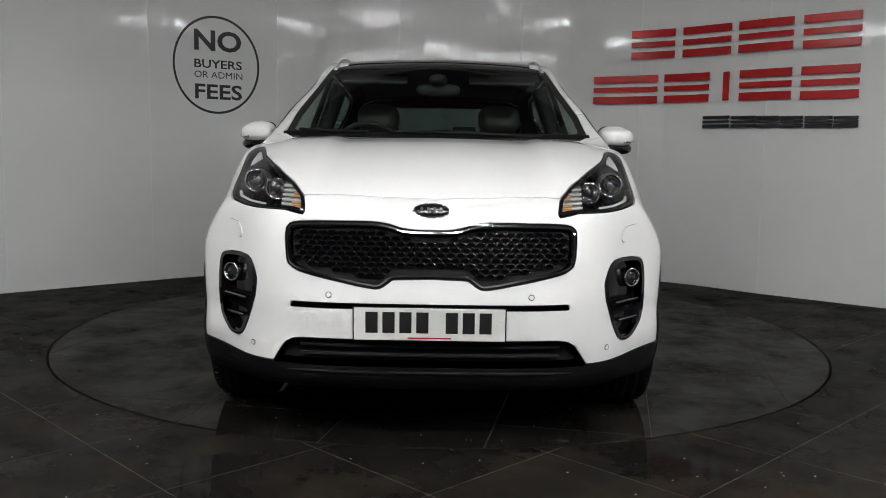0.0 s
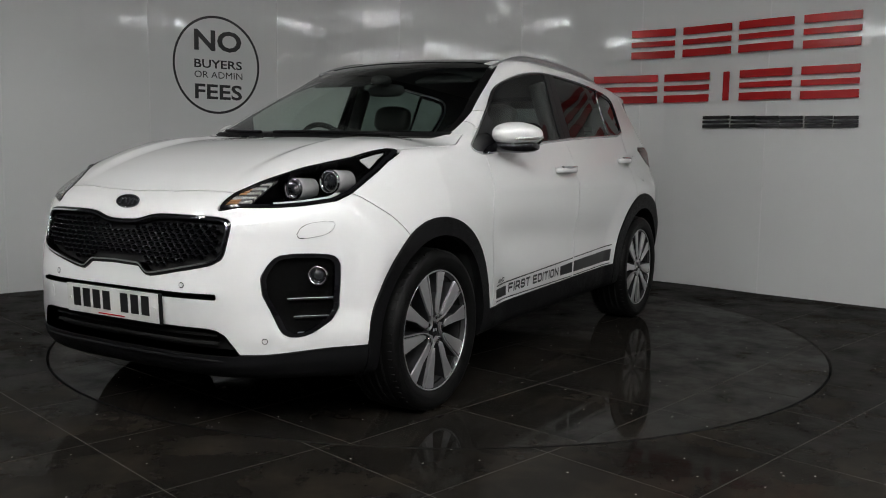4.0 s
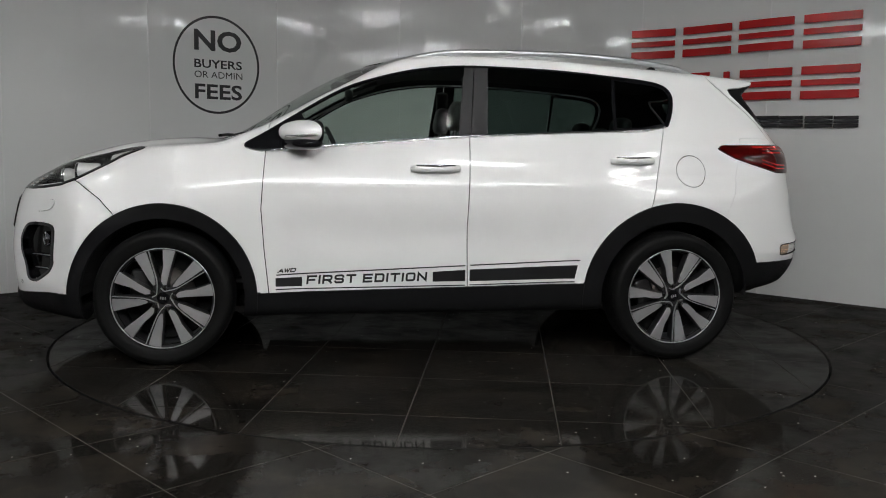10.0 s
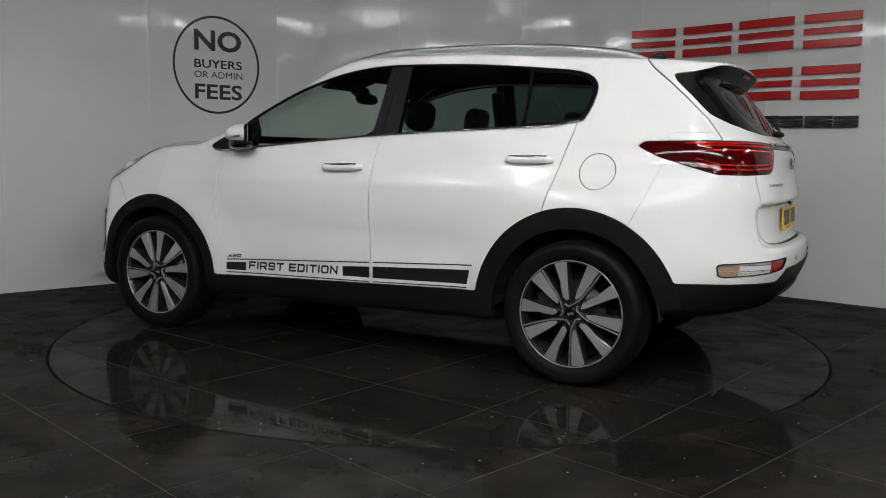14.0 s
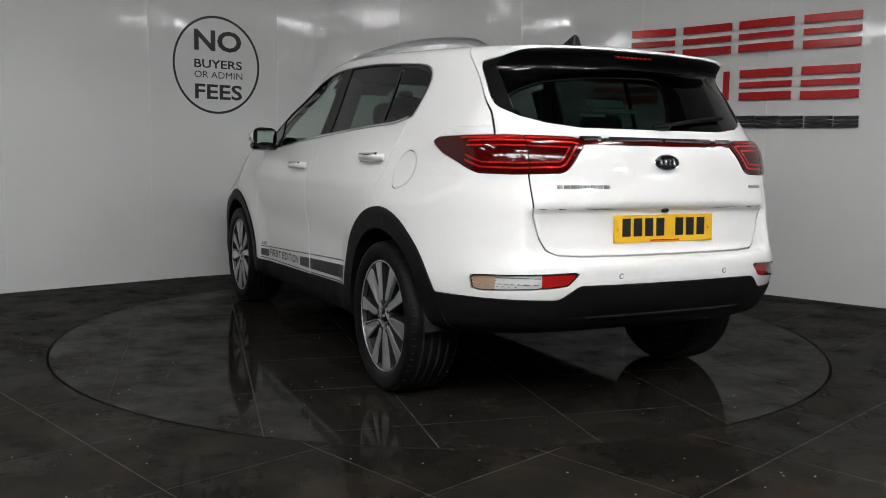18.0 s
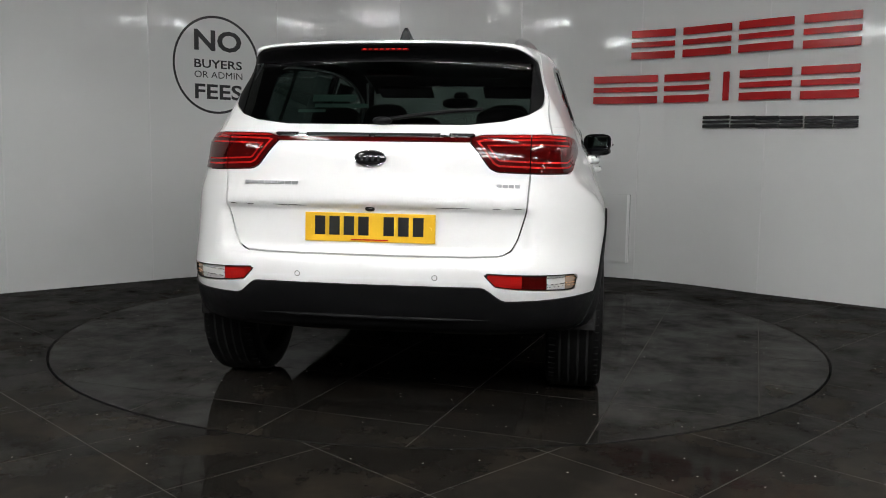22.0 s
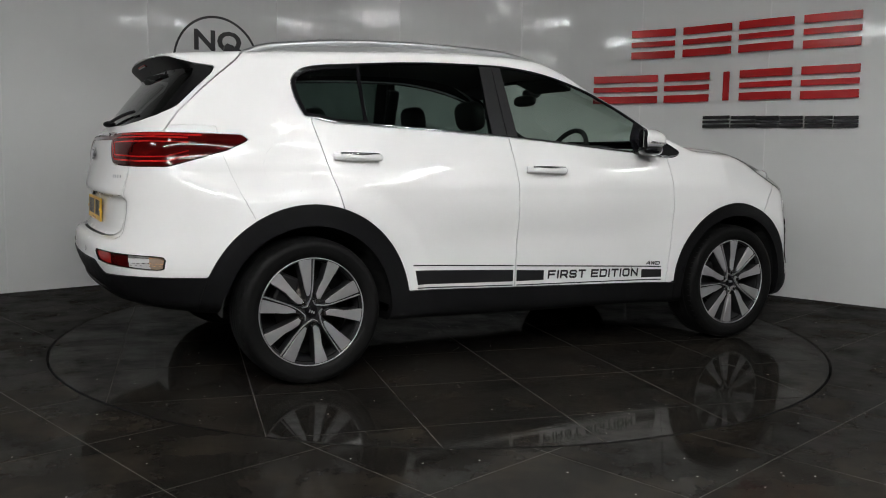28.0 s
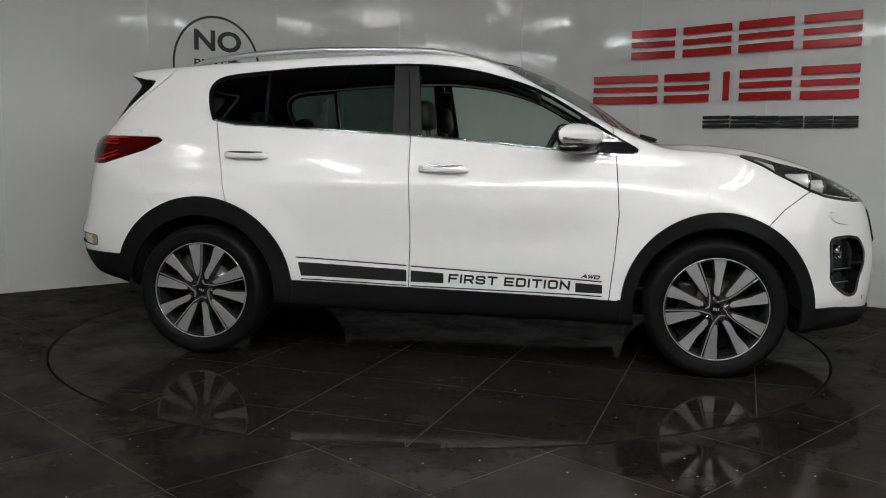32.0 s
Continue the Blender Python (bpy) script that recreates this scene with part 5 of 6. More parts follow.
# roof aerial, brake light, wipers, silencer
fin = bmesh.new()
prof = [(-1.33, 0.0), (-1.40, 0.022), (-1.49, 0.068), (-1.515, 0.076), (-1.53, 0.062), (-1.54, 0.0)]
zr = surf_z(-1.45, 0)
fin = prism([(a, b) for a, b in prof], -0.018, 0.018, 0.010)
for v in fin.verts:
    v.co.y *= 1.7 - 1.25 * max(0.0, v.co.z) / 0.076
fin.transform(Matrix.Translation((0.02, 0, zr - 0.003)))
cpart("roof_aerial", fin, PILLAR, None, "black shark-fin aerial")
bl = cpart("brake_light", bm_box(0.012, 0.20, 0.014, 0.004, Matrix.Translation((-1.927, -0.0, 1.508))), REDLENS, None, "high-level red brake light")
for i in range(8):
    cpart("brake_diode", bm_box(0.004, 0.014, 0.007, 0.001, Matrix.Translation((-1.935, -0.085 + i * 0.024, 1.508))), REDBAR, bl)
cpart("rear_wiper", tube_along([(surf_x(q, z, -1) - 0.018, -q, z) for q, z in ((0.03, 1.215), (0.12, 1.228), (0.22, 1.242), (0.32, 1.254), (0.42, 1.262))], 0.008, 8), PLASTIC, tailgate, "black rear wiper", True)
cpart("wiper_hub", superell(0.030, 0.040, 0.016, 2.2, 16, 10, Matrix.Translation((surf_x(0.03, 1.212, -1) - 0.012, -0.03, 1.212))), PLASTIC, tailgate, "", True)
for pts in ([(1.10, 0.50, 1.205), (1.09, 0.15, 1.232), (1.075, -0.22, 1.24)], [(1.06, -0.32, 1.212), (1.02, -0.50, 1.222), (0.96, -0.66, 1.225)]):
    pts = [(x, y, surf_z(x, abs(y)) + 0.012) for x, y, _ in pts]
    cpart("front_wiper", tube_along(pts, 0.008, 8), PLASTIC, None, "black windscreen wiper", True)
vs, fs = [], []
for i in range(25):
    y = -0.74 + 1.48 * i / 24
    x0 = 1.118 - 0.15 * (y / 0.74) ** 2 * 0.9
    for dx, dz in ((0.02, -0.022), (-0.01, -0.004), (-0.05, 0.0)):
        vs.append((x0 + dx, y, surf_z(x0 + dx, abs(y)) + dz + 0.003))
for i in range(24):
    for k in range(2):
        o = i * 3 + k
        fs.append((o, o + 3, o + 4, o + 1))
cpart("cowl", mesh_from("cowl", vs, fs, PLASTIC, True), PLASTIC, None, "black scuttle panel below the windscreen")
cpart("camera_pod", superell(0.012, 0.020, 0.010, 2.4, 14, 8, Matrix.Translation((-2.172, 0, 0.868))), GLOSSBLACK, tailgate, "", True)
cpart("silencer", superell(0.14, 0.30, 0.07, 3, 20, 12, Matrix.Translation((-1.80, 0.30, 0.40))), LINER, None, "", True)
# flat tray under the floor, added to block the bright floor seen beneath
cpart("under_blocker", bm_box(2.0, 1.10, 0.07, 0.02, Matrix.Translation((0.0, 0, 0.275))), LINER, None, "dark tray added to block brightness seen under the car")
# ridge lines of the lower bumpers
for pts in ([(surf_x(y, 0.435, -1) - 0.012, y, 0.447 - 0.02 * (abs(y) > 0.6)) for y in np.linspace(-0.5, 0.5, 9)], [(surf_x(abs(y), 0.300) + 0.004, y, 0.318) for y in np.linspace(-0.66, 0.66, 9)]):
    cpart("skirt_ridge", tube_along(pts, [0.001 + 0.010 * min(1.0, k / 10, (48 - k) / 10) for k in range(49)], 8, 0.8), PLASTIC, None, "", True)
for z in (0.375, 0.408):
    cpart("intake_blade", tube_along([(surf_x(abs(y), z) - 0.035, y, z) for y in np.linspace(-0.46, 0.46, 7)], 0.007, 8), LINER, lower, "", True)


# ---- car interior ----
LEATHER = mat("dark_grey_leather", (0.022, 0.021, 0.020), 0.45, noise_scale=40, noise_amt=0.12, bump=0.3, bump_scale=300)
TRIMDARK = mat("dark_interior_plastic", (0.014, 0.014, 0.015), 0.6, noise_scale=30, noise_amt=0.15, bump=0.2, bump_scale=500)


def seat(x, y, name="front_seat"):
    base = cpart(name, superell(0.27, 0.25, 0.09, 3.2, 24, 12, Matrix.Translation((x, y, 0.56)) @ Matrix.Rotation(radians(-8), 4, "Y")), LEATHER, None, "dark grey leather seat", True)
    cpart("backrest", superell(0.075, 0.24, 0.33, 3.2, 24, 16, Matrix.Translation((x - 0.32, y, 0.87)) @ Matrix.Rotation(radians(-16), 4, "Y")), LEATHER, base, "", True)
    cpart("headrest", superell(0.05, 0.13, 0.085, 3.0, 20, 12, Matrix.Translation((x - 0.43, y, 1.305)) @ Matrix.Rotation(radians(-10), 4, "Y")), LEATHER, base, "", True)
    for q in (-0.05, 0.05):
        cpart("headrest_post", bm_cyl(0.006, 0.14, 8, m=Matrix.Translation((x - 0.415, y + q, 1.20)) @ Matrix.Rotation(radians(-12), 4, "Y")), CHROME, base, "chrome post")
    return base


for y in (0.37, -0.37):
    seat(0.22, y)
bench = cpart("rear_bench", superell(0.27, 0.66, 0.10, 3.4, 32, 12, Matrix.Translation((-0.72, 0, 0.60))), LEATHER, None, "dark grey leather rear bench", True)
cpart("bench_back", superell(0.08, 0.66, 0.30, 3.4, 32, 14, Matrix.Translation((-1.06, 0, 0.90)) @ Matrix.Rotation(radians(-18), 4, "Y")), LEATHER, bench, "", True)
for y in (0.42, -0.42, 0.0):
    cpart("headrest", superell(0.045, 0.13, 0.07, 3.0, 20, 12, Matrix.Translation((-1.16, y, 1.245 if y else 1.20)) @ Matrix.Rotation(radians(-10), 4, "Y")), LEATHER, bench, "", True)
    for q in (-0.05, 0.05):
        cpart("headrest_post", bm_cyl(0.006, 0.12, 8, m=Matrix.Translation((-1.15, y + q, 1.17))), CHROME, bench, "chrome post")
dash = cpart("dashboard", superell(0.26, 0.70, 0.15, 3.2, 36, 14, Matrix.Translation((0.80, 0, 0.985)) @ Matrix.Rotation(radians(6), 4, "Y")), TRIMDARK, None, "black dashboard", True)
cpart("instrument_hood", superell(0.10, 0.17, 0.055, 2.6, 20, 10, Matrix.Translation((0.66, -0.37, 1.105))), TRIMDARK, dash, "", True)
cpart("centre_screen", bm_box(0.02, 0.20, 0.12, 0.006, Matrix.Translation((0.60, 0.0, 1.03)) @ Matrix.Rotation(radians(-12), 4, "Y")), GLOSSBLACK, dash, "dark screen")
m_ = Matrix.Translation((0.46, -0.37, 1.085)) @ Matrix.Rotation(radians(-64), 4, "Y")
pts = [tuple(m_ @ Vector((0.178 * math.cos(a), 0.178 * math.sin(a), 0))) for a in np.linspace(0, 2 * math.pi, 33)]
sw = cpart("steering_wheel", tube_along(pts, 0.015, 10, n=2), TRIMDARK, None, "black steering wheel", True)
cpart("wheel_boss", superell(0.07, 0.075, 0.03, 2.6, 20, 10, m_), TRIMDARK, sw, "", True)
for a in (90, 270, 180):
    cpart("wheel_spoke", bm_box(0.11, 0.03, 0.015, 0.004, m_ @ Matrix.Rotation(radians(a), 4, "Z") @ Matrix.Translation((0.11, 0, 0))), TRIMDARK, sw)
rv = cpart("rear_view_mirror", superell(0.025, 0.12, 0.035, 2.8, 20, 10, Matrix.Translation((0.40, 0, 1.435)) @ Matrix.Rotation(radians(8), 4, "Y")), TRIMDARK, None, "black rear-view mirror", True)
cpart("mirror_stem", superell(0.06, 0.05, 0.03, 2.4, 16, 10, Matrix.Translation((0.45, 0, 1.485))), TRIMDARK, rv, "", True)
vs, fs = [], []
for i in range(13):
    x = 0.33 - 1.95 * i / 12
    for k in range(9):
        y = -0.56 + 1.12 * k / 8
        vs.append((x, y, min(surf_z(x, abs(y)), 1.64) - 0.035))
for i in range(12):
    for k in range(8):
        o = i * 9 + k
        fs.append((o, o + 1, o + 10, o + 9))
cpart("headliner", mesh_from("headliner", vs, fs, TRIMDARK, True), TRIMDARK, None, "dark roof lining")
cpart("cabin_floor", bm_box(2.6, 1.3, 0.03, 0.01, Matrix.Translation((-0.25, 0, 0.40))), TRIMDARK, None, "dark carpet")
cpart("parcel_shelf", bm_box(0.55, 1.2, 0.02, 0.006, Matrix.Translation((-1.48, 0, 1.12))), TRIMDARK, None, "dark load cover")
for s in (1, -1):
    cpart("sun_visor", bm_box(0.16, 0.36, 0.02, 0.008, Matrix.Translation((0.30, s * 0.35, 1.50)) @ Matrix.Rotation(radians(20), 4, "Y")), TRIMDARK, None, "")
    pts = [(-0.24, s * (surf_y(-0.24, z) - 0.085), z) for z in (1.0, 1.1, 1.2, 1.3, 1.4, 1.5)]
    cpart("inner_pillar", tube_along(pts, 0.04, 8, 1.2), TRIMDARK, None, "", True)

# ---- writing on the doors ----
def text_mesh(word, bold=0.0):
    """Flat mesh of a word in the built-in font: its points scaled to a box of 1 by 1, and faces."""
    cu = bpy.data.curves.new("word", "FONT")
    cu.body = word
    cu.offset = bold
    cu.resolution_u = 3
    ob = new("word", cu)
    bpy.context.view_layer.update()
    me = ob.evaluated_get(bpy.context.evaluated_depsgraph_get()).to_mesh()
    v = np.array([p.co[:2] for p in me.vertices])
    f = [tuple(p.vertices) for p in me.polygons]
    ob.to_mesh_clear()
    bpy.data.objects.remove(ob)
    bpy.data.curves.remove(cu)
    lo_, hi_ = v.min(0), v.max(0)
    return (v - lo_) / (hi_ - lo_), f


def arc_pts(cx, cy, rx, ry, a0, a1, n=4):
    return [(cx + rx * math.cos(radians(a0 + (a1 - a0) * i / n)), cy + ry * math.sin(radians(a0 + (a1 - a0) * i / n))) for i in range(n + 1)]


Q = 0.22
STROKES = {
    "F": [[(0, 0), (0, 1), (1, 1)], [(0, 0.48), (0.85, 0.48)]],
    "I": [[(0, 0), (0, 1)]],
    "R": [[(0, 0), (0, 1)] + arc_pts(1 - Q, 1 - Q, Q, Q, 90, 0) + arc_pts(1 - Q, 0.40 + Q, Q, Q, 0, -90) + [(0, 0.40)], [(0.62, 0.40), (1, 0)]],
    "S": [[(1, 0.80)] + arc_pts(1 - Q, 1 - Q, Q, Q, 20, 90) + arc_pts(Q, 1 - Q, Q, Q, 90, 180) + arc_pts(Q, 0.5 + Q, Q, Q, 180, 270) + arc_pts(1 - Q, 0.5 - Q, Q, Q, 90, 0) + arc_pts(1 - Q, Q, Q, Q, 0, -90) + arc_pts(Q, Q, Q, Q, 270, 200)],
    "T": [[(0, 1), (1, 1)], [(0.5, 1), (0.5, 0)]],
    "E": [[(1, 1), (0, 1), (0, 0), (1, 0)], [(0, 0.5), (0.9, 0.5)]],
    "D": [[(0, 0), (0, 1)] + arc_pts(1 - Q, 1 - Q, Q, Q, 90, 0) + arc_pts(1 - Q, Q, Q, Q, 0, -90) + [(0, 0)]],
    "O": [arc_pts(Q, Q, Q, Q, 270, 180) + arc_pts(Q, 1 - Q, Q, Q, 180, 90) + arc_pts(1 - Q, 1 - Q, Q, Q, 90, 0) + arc_pts(1 - Q, Q, Q, Q, 0, -90) + [(Q, 0)]],
    "N": [[(0, 0), (0, 1), (1, 0), (1, 1)]],
    "A": [[(0, 0), (0.55, 1), (1, 0)], [(0.2, 0.33), (0.85, 0.33)]],
    "W": [[(0, 1), (0.22, 0), (0.5, 0.9), (0.78, 0), (1, 1)]],
}


def stroke_letter(ch, height, wide, thick):
    """Flat mesh of a wide letter of even stroke: points in metres along and up, faces, and its width."""
    vs, fs = [], []
    w = thick if ch == "I" else wide
    for line in STROKES[ch]:
        c = np.array([(thick / 2 + a * (w - thick), thick / 2 + b * (height - thick)) for a, b in line])
        c = np.array([p for i, p in enumerate(c) if i == 0 or np.hypot(*(p - c[i - 1])) > 1e-6])
        d = np.diff(c, axis=0)
        d /= np.hypot(*d.T)[:, None]
        nrm = np.stack([-d[:, 1], d[:, 0]], 1)
        for i, p in enumerate(c):
            a, b = nrm[max(i - 1, 0)], nrm[min(i, len(nrm) - 1)]
            q = (a + b) / max(0.35, 1 + a @ b) * thick / 2
            ends = -d[0] * thick / 2 if i == 0 else d[-1] * thick / 2 if i == len(c) - 1 else 0.0
            vs += [p + q + ends, p - q + ends]
            if i:
                o = len(vs) - 4
                fs.append((o, o + 1, o + 3, o + 2))
    return np.array(vs), fs, w


DOOR_X = np.linspace(-0.1, 0.85, 39)
DOOR_Y = [surf_y(x, 0.44) for x in DOOR_X]
for word, height, wide, thick, lean in (("FIRST EDITION", 0.046, 0.0505, 0.0105, 0.10), ("AWD", 0.021, 0.0285, 0.0058, 0.35)):
    along = 0.0
    for ch in word:
        if ch == " ":
            along += 0.026
            continue
        uv, fs, w = stroke_letter(ch, height, wide, thick)
        for s, obs in ((1, door_f[0]), (-1, door_f[1])):
            # on the other side the words read the same way, from the rear door's end forward
            a = (0.765 if s > 0 else 0.675) if word == "AWD" else 0.622 if s > 0 else -0.002
            xs = a - s * (along + uv[:, 0] + lean * (uv[:, 1] - height / 2))
            base = np.interp(-xs, (-0.62, 0.002), (0.414, 0.431)) if word != "AWD" else 0.474 + 0.046 * (0.765 - xs)
            vs = np.stack([xs, s * (np.interp(xs, DOOR_X, DOOR_Y) + 0.0035), base + uv[:, 1]], 1)
            cpart("letter", mesh_from("letter", vs, fs, DECAL), DECAL, obs, "black vinyl letter")
        along += w + (0.0098 if lean < 0.2 else 0.002)


# ---- signs and fittings on the wall ----
def on_wall(deg, z, out=0.0):
    x, y = wall_xy(deg)
    n = wall_frame(deg).col[2].to_3d()
    return (x + n.x * out, y + n.y * out, z)


def wall_bar(d0, d1, z0, z1, thick, out, n=4):
    """Raised bar that follows the wall's bow."""
    vs, fs = [], []
    for i in range(n + 1):
        d = d0 + (d1 - d0) * i / n
        vs += [on_wall(d, z0, out), on_wall(d, z1, out), on_wall(d, z0, out + thick), on_wall(d, z1, out + thick)]
    for i in range(n):
        o = i * 4
        fs += [(o + 2, o + 6, o + 7, o + 3), (o, o + 1, o + 5, o + 4), (o + 1, o + 3, o + 7, o + 5), (o, o + 4, o + 6, o + 2)]
    fs += [(0, 2, 3, 1), (n * 4, n * 4 + 1, n * 4 + 3, n * 4 + 2)]
    return vs, fs


sign = tagged(new("wall_sign"), "round black vinyl sign with words on the white wall", "sign")
vs, fs = [], []
N = 96
for i in range(N):
    a = 2 * math.pi * i / N
    for r in (0.406, 0.386):
        vs.append(on_wall(-34.70 + r * math.cos(a) * 0.955 / 3.47 * 57.2958, 1.836 + r * 1.03 * math.sin(a), 0.003))
for i in range(N):
    o, q = i * 2, (i + 1) % N * 2
    fs.append((o, q, q + 1, o + 1))
part("ring", mesh_from("ring", vs, fs, SIGNBLACK), SIGNBLACK, sign, "black vinyl ring")
for word, bold, d0, d1, z0, z1 in (("NO", 0.03, -37.95, -30.95, 1.952, 2.132), ("BUYERS", 0.018, -37.95, -30.9, 1.807, 1.880), ("OR ADMIN", 0.0, -37.95, -30.85, 1.723, 1.780), ("FEES", 0.022, -37.9, -30.9, 1.542, 1.672)):
    uv, fs = text_mesh(word, bold)
    part("word", mesh_from("word", [on_wall(d0 + (d1 - d0) * u, z0 + (z1 - z0) * v, 0.004) for u, v in uv], fs, SIGNBLACK), SIGNBLACK, sign, "black vinyl word")

# firm's name in raised letters, as plain bars
def name_sign(nm, label, letters, material, thick, out, stroke):
    ob = tagged(new(nm), label, "sign")
    for d0, d1, z0, z1 in letters:
        w = d1 - d0
        if w < 1.5:
            part("raised_bar", mesh_from("raised_bar", *wall_bar(d0, d1, z0, z1, thick, out), material), material, ob)
            continue
        mid = (z0 + z1) / 2
        for a, b in ((z1 - stroke, z1), (mid - 0.36 * stroke, mid + 0.36 * stroke), (z0, z0 + stroke)):
            part("raised_bar", mesh_from("raised_bar", *wall_bar(d0, d1, a, b, thick, out), material), material, ob)
    return ob


ROW1 = [(28.85, 35.3, 1.955, 2.203), (36.6, 43.8, 1.955, 2.203), (45.05, 52.45, 1.955, 2.203), (53.75, 60.7, 1.947, 2.203)]
ROW2 = [(23.3, 32.9, 1.572, 1.815), (34.0, 40.75, 1.572, 1.815), (43.0, 43.8, 1.575, 1.810), (45.45, 52.5, 1.57, 1.812), (53.75, 60.8, 1.562, 1.812)]
ROW3 = [(40.11, 44.06, 1.353, 1.451), (44.4, 47.92, 1.350, 1.445), (48.08, 51.1, 1.347, 1.440), (51.24, 54.22, 1.345, 1.436), (54.5, 57.86, 1.343, 1.432), (58.04, 60.94, 1.341, 1.428)]
name_sign("wall_sign", "red raised bars of a firm's name on the wall", ROW1, SIGNRED, 0.02, 0.018, 0.062)
name_sign("wall_sign", "red raised bars of a firm's name on the wall", ROW2, SIGNRED, 0.02, 0.018, 0.062)
name_sign("wall_sign", "small black raised bars below the red sign", ROW3, SIGNBLACK, 0.02, 0.014, 0.026)

# whiter than the wall: the light on the hatch's edge is put into the colour
STRIPM = mat("lit_edge_strip", (0.88, 0.88, 0.88), 0.4, noise_scale=20, noise_amt=0.03)
hatch = tagged(new("wall_hatch"), "flat white hatch cover low on the wall", "hatch")
part("cover", mesh_from("cover", *wall_bar(20.6, 29.4, 0.147, 0.761, 0.028, 0.001, 8), WALLM), WALLM, hatch)
part("edge_strip", mesh_from("edge_strip", *wall_bar(29.05, 29.42, 0.147, 0.761, 0.012, 0.0295, 2), STRIPM), STRIPM, hatch, "edge strip, painted paler for the light it catches")


# ---- floor and turntable tiles ----
def clip_poly(poly, keep_inside, r):
    """Cut a convex tile against the circle of radius r about the origin; None when nothing is left."""
    pts = []
    n = len(poly)
    for i in range(n):
        a, b = np.array(poly[i]), np.array(poly[(i + 1) % n])
        for k in range(24):
            pts.append(a + (b - a) * k / 24)
    pts = np.array(pts)
    d = np.hypot(*pts.T)
    good = d < r if keep_inside else d > r
    if good.all():
        return np.array(poly)
    if not good.any():
        return None
    # run of kept points, then the arc that closes it
    k = len(pts)
    start = next(i for i in range(k) if good[i] and not good[i - 1])
    run = []
    i = start
    while good[i % k] and len(run) < k:
        run.append(pts[i % k])
        i += 1

    def cross(p, q):
        for _ in range(20):
            m = (p + q) / 2
            if (np.hypot(*m) < r) == keep_inside:
                p = m
            else:
                q = m
        return p
    first, last = cross(run[0], pts[start - 1]), cross(run[-1], pts[i % k])
    run = [first] + run + [last]
    a0, a1 = math.atan2(last[1], last[0]), math.atan2(first[1], first[0])
    da = (a1 - a0 + math.pi) % (2 * math.pi) - math.pi
    for j in range(1, 12):
        a = a0 + da * j / 12
        run.append(np.array((math.cos(a), math.sin(a))) * r)
    return np.array(run)


def tile_mesh(poly, material, thick=0.012):
    n = len(poly)
    c = poly.mean(0)
    inner = []
    for p in poly:
        v = c - p
        inner.append(p + v / np.linalg.norm(v) * 0.002)
    vs = [(p[0], p[1], -thick) for p in poly] + [(p[0], p[1], -0.0012) for p in poly] + [(p[0], p[1], 0.0) for p in inner]
    fs = [tuple(range(2 * n, 3 * n))]
    for i in range(n):
        j = (i + 1) % n
        fs += [(i, j, n + j, n + i), (n + i, n + j, 2 * n + j, 2 * n + i)]
    return mesh_from("tile", vs, fs, material)


def tiles(parent, deg, size, off, keep_inside, r, gap, reach, material, box=None, far=None):
    c, s = math.cos(radians(deg)), math.sin(radians(deg))
    k = int(reach / size) + 2
    for i in range(-k, k):
        for j in range(-k, k):
            u0, v0 = i * size + off[0] + gap, j * size + off[1] + gap
            u1, v1 = u0 + size - 2 * gap, v0 + size - 2 * gap
            poly = [(u * c - v * s, u * s + v * c) for u, v in ((u0, v0), (u1, v0), (u1, v1), (u0, v1))]
            cx, cy = np.mean(poly, 0)
            if box and not (box[0] < cx < box[1] and box[2] < cy < box[3]):
                if far is not None and abs(cx) < 8.7 and -9.3 < cy < 3.2:
                    far.append(poly)
                continue
            p = clip_poly(poly, keep_inside, r)
            if p is not None and len(p) > 2:
                part("tile", tile_mesh(p, material), material, parent)


turntable = tagged(new("turntable"), "round turntable of charcoal tiles set flush in the floor", "turntable")
part("deck", bm_cyl(TABLE_R - 0.009, 0.05, 128, m=Matrix.Translation((0, 0, -0.0258))), GROUT, turntable, "grout bed of the turntable")
tiles(turntable, 79.0, 0.62, (-0.02, 0.004), True, TABLE_R - 0.009, 0.0017, 2.4, TILEM)
RIM = mat("dark_steel_rim", (0.03, 0.03, 0.03), 0.4, metal=0.8, noise_scale=20, noise_amt=0.2)
ring = bmesh.new()
bmesh.ops.create_circle(ring, segments=160, radius=TABLE_R - 0.008)
ret = bmesh.ops.extrude_edge_only(ring, edges=ring.edges[:])
bmesh.ops.translate(ring, verts=[v for v in ret["geom"] if isinstance(v, bmesh.types.BMVert)], vec=(0, 0, -0.05))
part("rim", ring, RIM, turntable, "dark steel edge of the turntable")

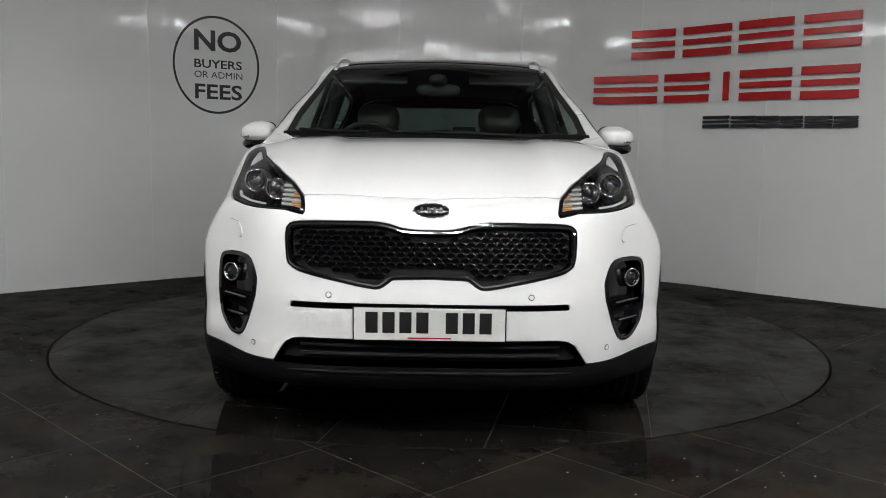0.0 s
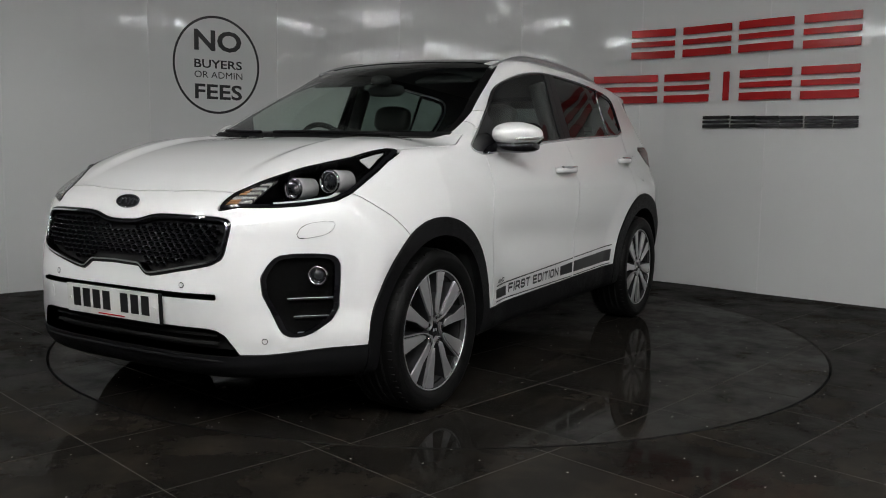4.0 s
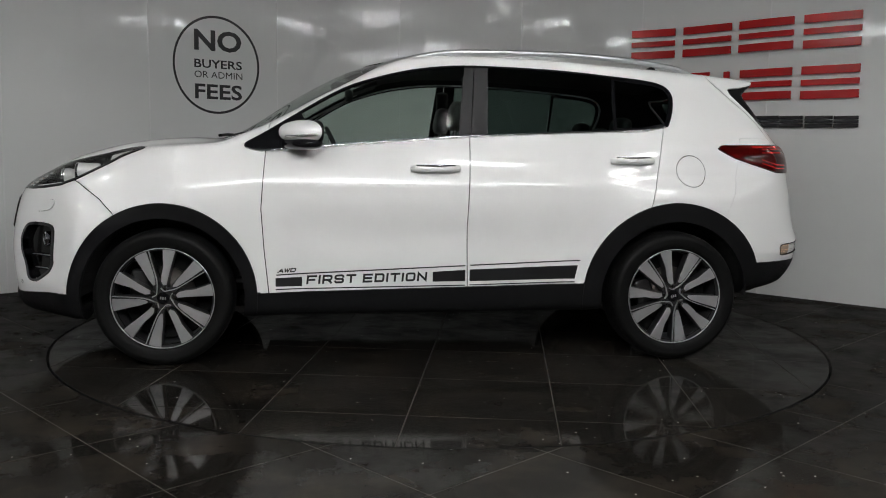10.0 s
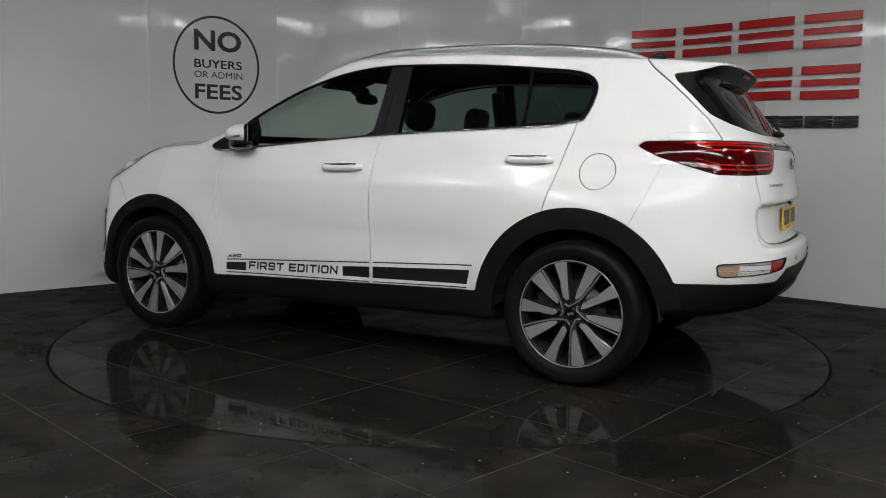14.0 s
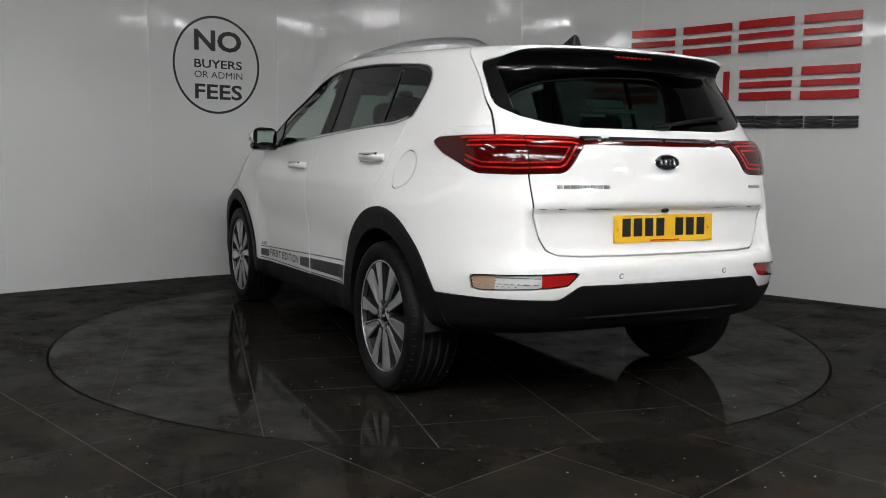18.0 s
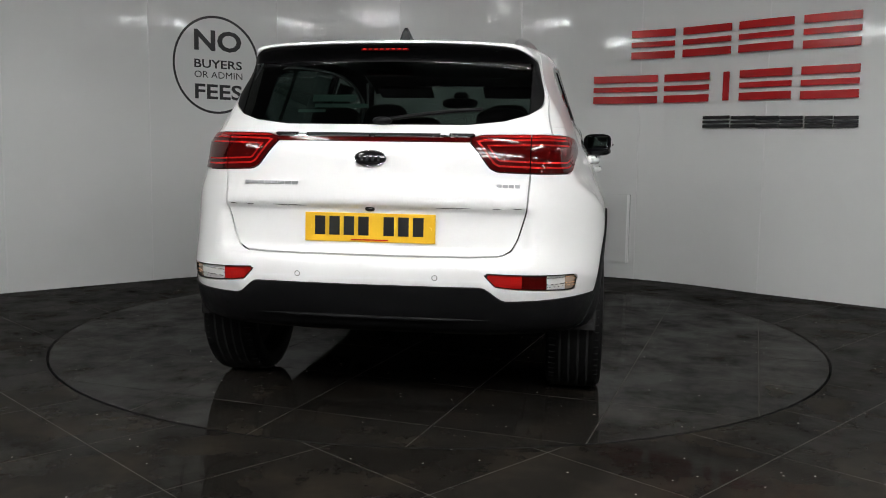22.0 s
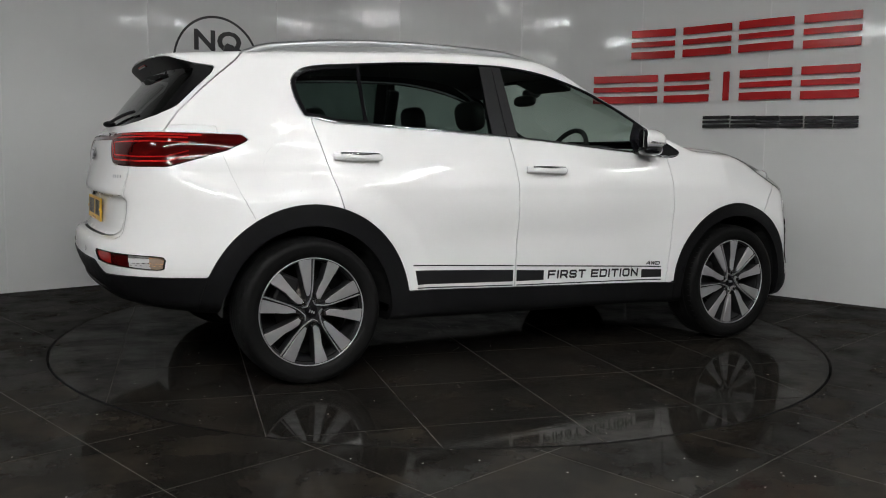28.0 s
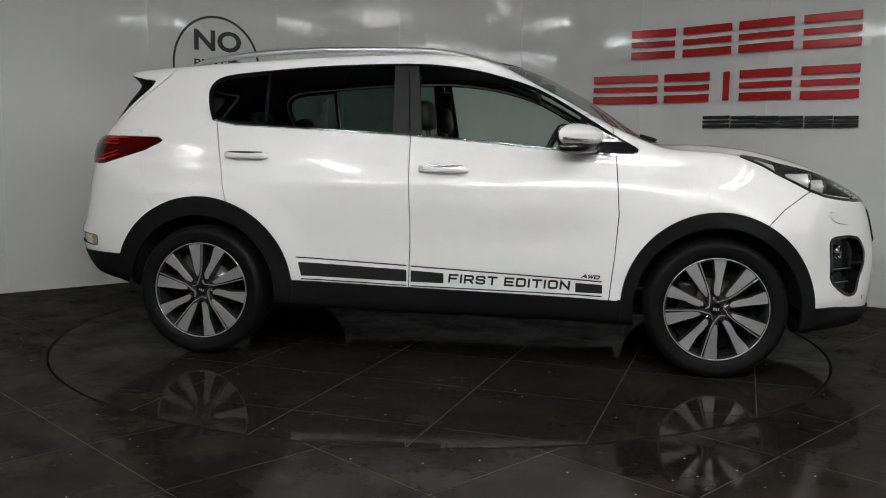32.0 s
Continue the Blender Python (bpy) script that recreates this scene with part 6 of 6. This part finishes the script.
floor_ob = tagged(new("floor"), "polished charcoal tiled floor with thin grey grout", "floor", kind="structure")
vs, fs = [], []
N = 128
for i in range(N):
    a = 2 * math.pi * i / N
    vs += [(math.cos(a) * (TABLE_R + 0.005), math.sin(a) * (TABLE_R + 0.005), -0.0008), (math.cos(a) * 14, math.sin(a) * 14, -0.0008), (math.cos(a) * (TABLE_R + 0.005), math.sin(a) * (TABLE_R + 0.005), -0.08)]
for i in range(N):
    o, q = i * 3, (i + 1) % N * 3
    fs += [(o, o + 1, q + 1, q), (o, q, q + 2, o + 2)]
part("grout", mesh_from("grout", vs, fs, GROUT), GROUT, floor_ob)
part("pit", bm_cyl(TABLE_R + 0.3, 0.02, 64, m=Matrix.Translation((0, 0, -0.09))), LINER, floor_ob)
far_tiles = []
tiles(floor_ob, -45.6, 0.6, (0.10, -0.098), False, TABLE_R + 0.005, 0.0017, 13.5, FLOORM, (-5.2, 5.2, -5.4, 3.2), far_tiles)
vs, fs = [], []
for p in far_tiles:
    o = len(vs)
    vs += [(a, b, z) for z in (-0.012, 0.0) for a, b in p]
    fs += [(o + 4, o + 5, o + 6, o + 7)] + [(o + i, o + (i + 1) % 4, o + 4 + (i + 1) % 4, o + 4 + i) for i in range(4)]
tagged(part("far_tile", mesh_from("far_tile", vs, fs, FLOORM), FLOORM, floor_ob), kind="stuff")


# ---- what moves: the turntable carries the car round ----
def heading(t):
    """Heading of the car's nose, in degrees."""
    knots = (0, 0.5, 1, 1.5, 2, 3, 6, 10, 14, 18, 22, 27, 32)
    extra = (-0.0974, -0.0533, -0.0259, -0.0134, -0.0137, -0.0137, -0.0115, 0.0, 0.01, 0.0137, 0.0128, 0.008, 0.0)
    return math.degrees(-1.4774 - 0.1546 * t + float(np.interp(t, knots, extra)))


def motions():
    times = [0, 0.25, 0.5, 0.75, 1, 1.25, 1.5, 1.75, 2, 2.5, 3] + [3 + 1.0 * i for i in range(1, 30)]
    rows = [(t, pose(0, 0, 0, 0, 0, heading(t))) for t in times]
    walk(turntable, rows)
    walk(car, rows)


motions()
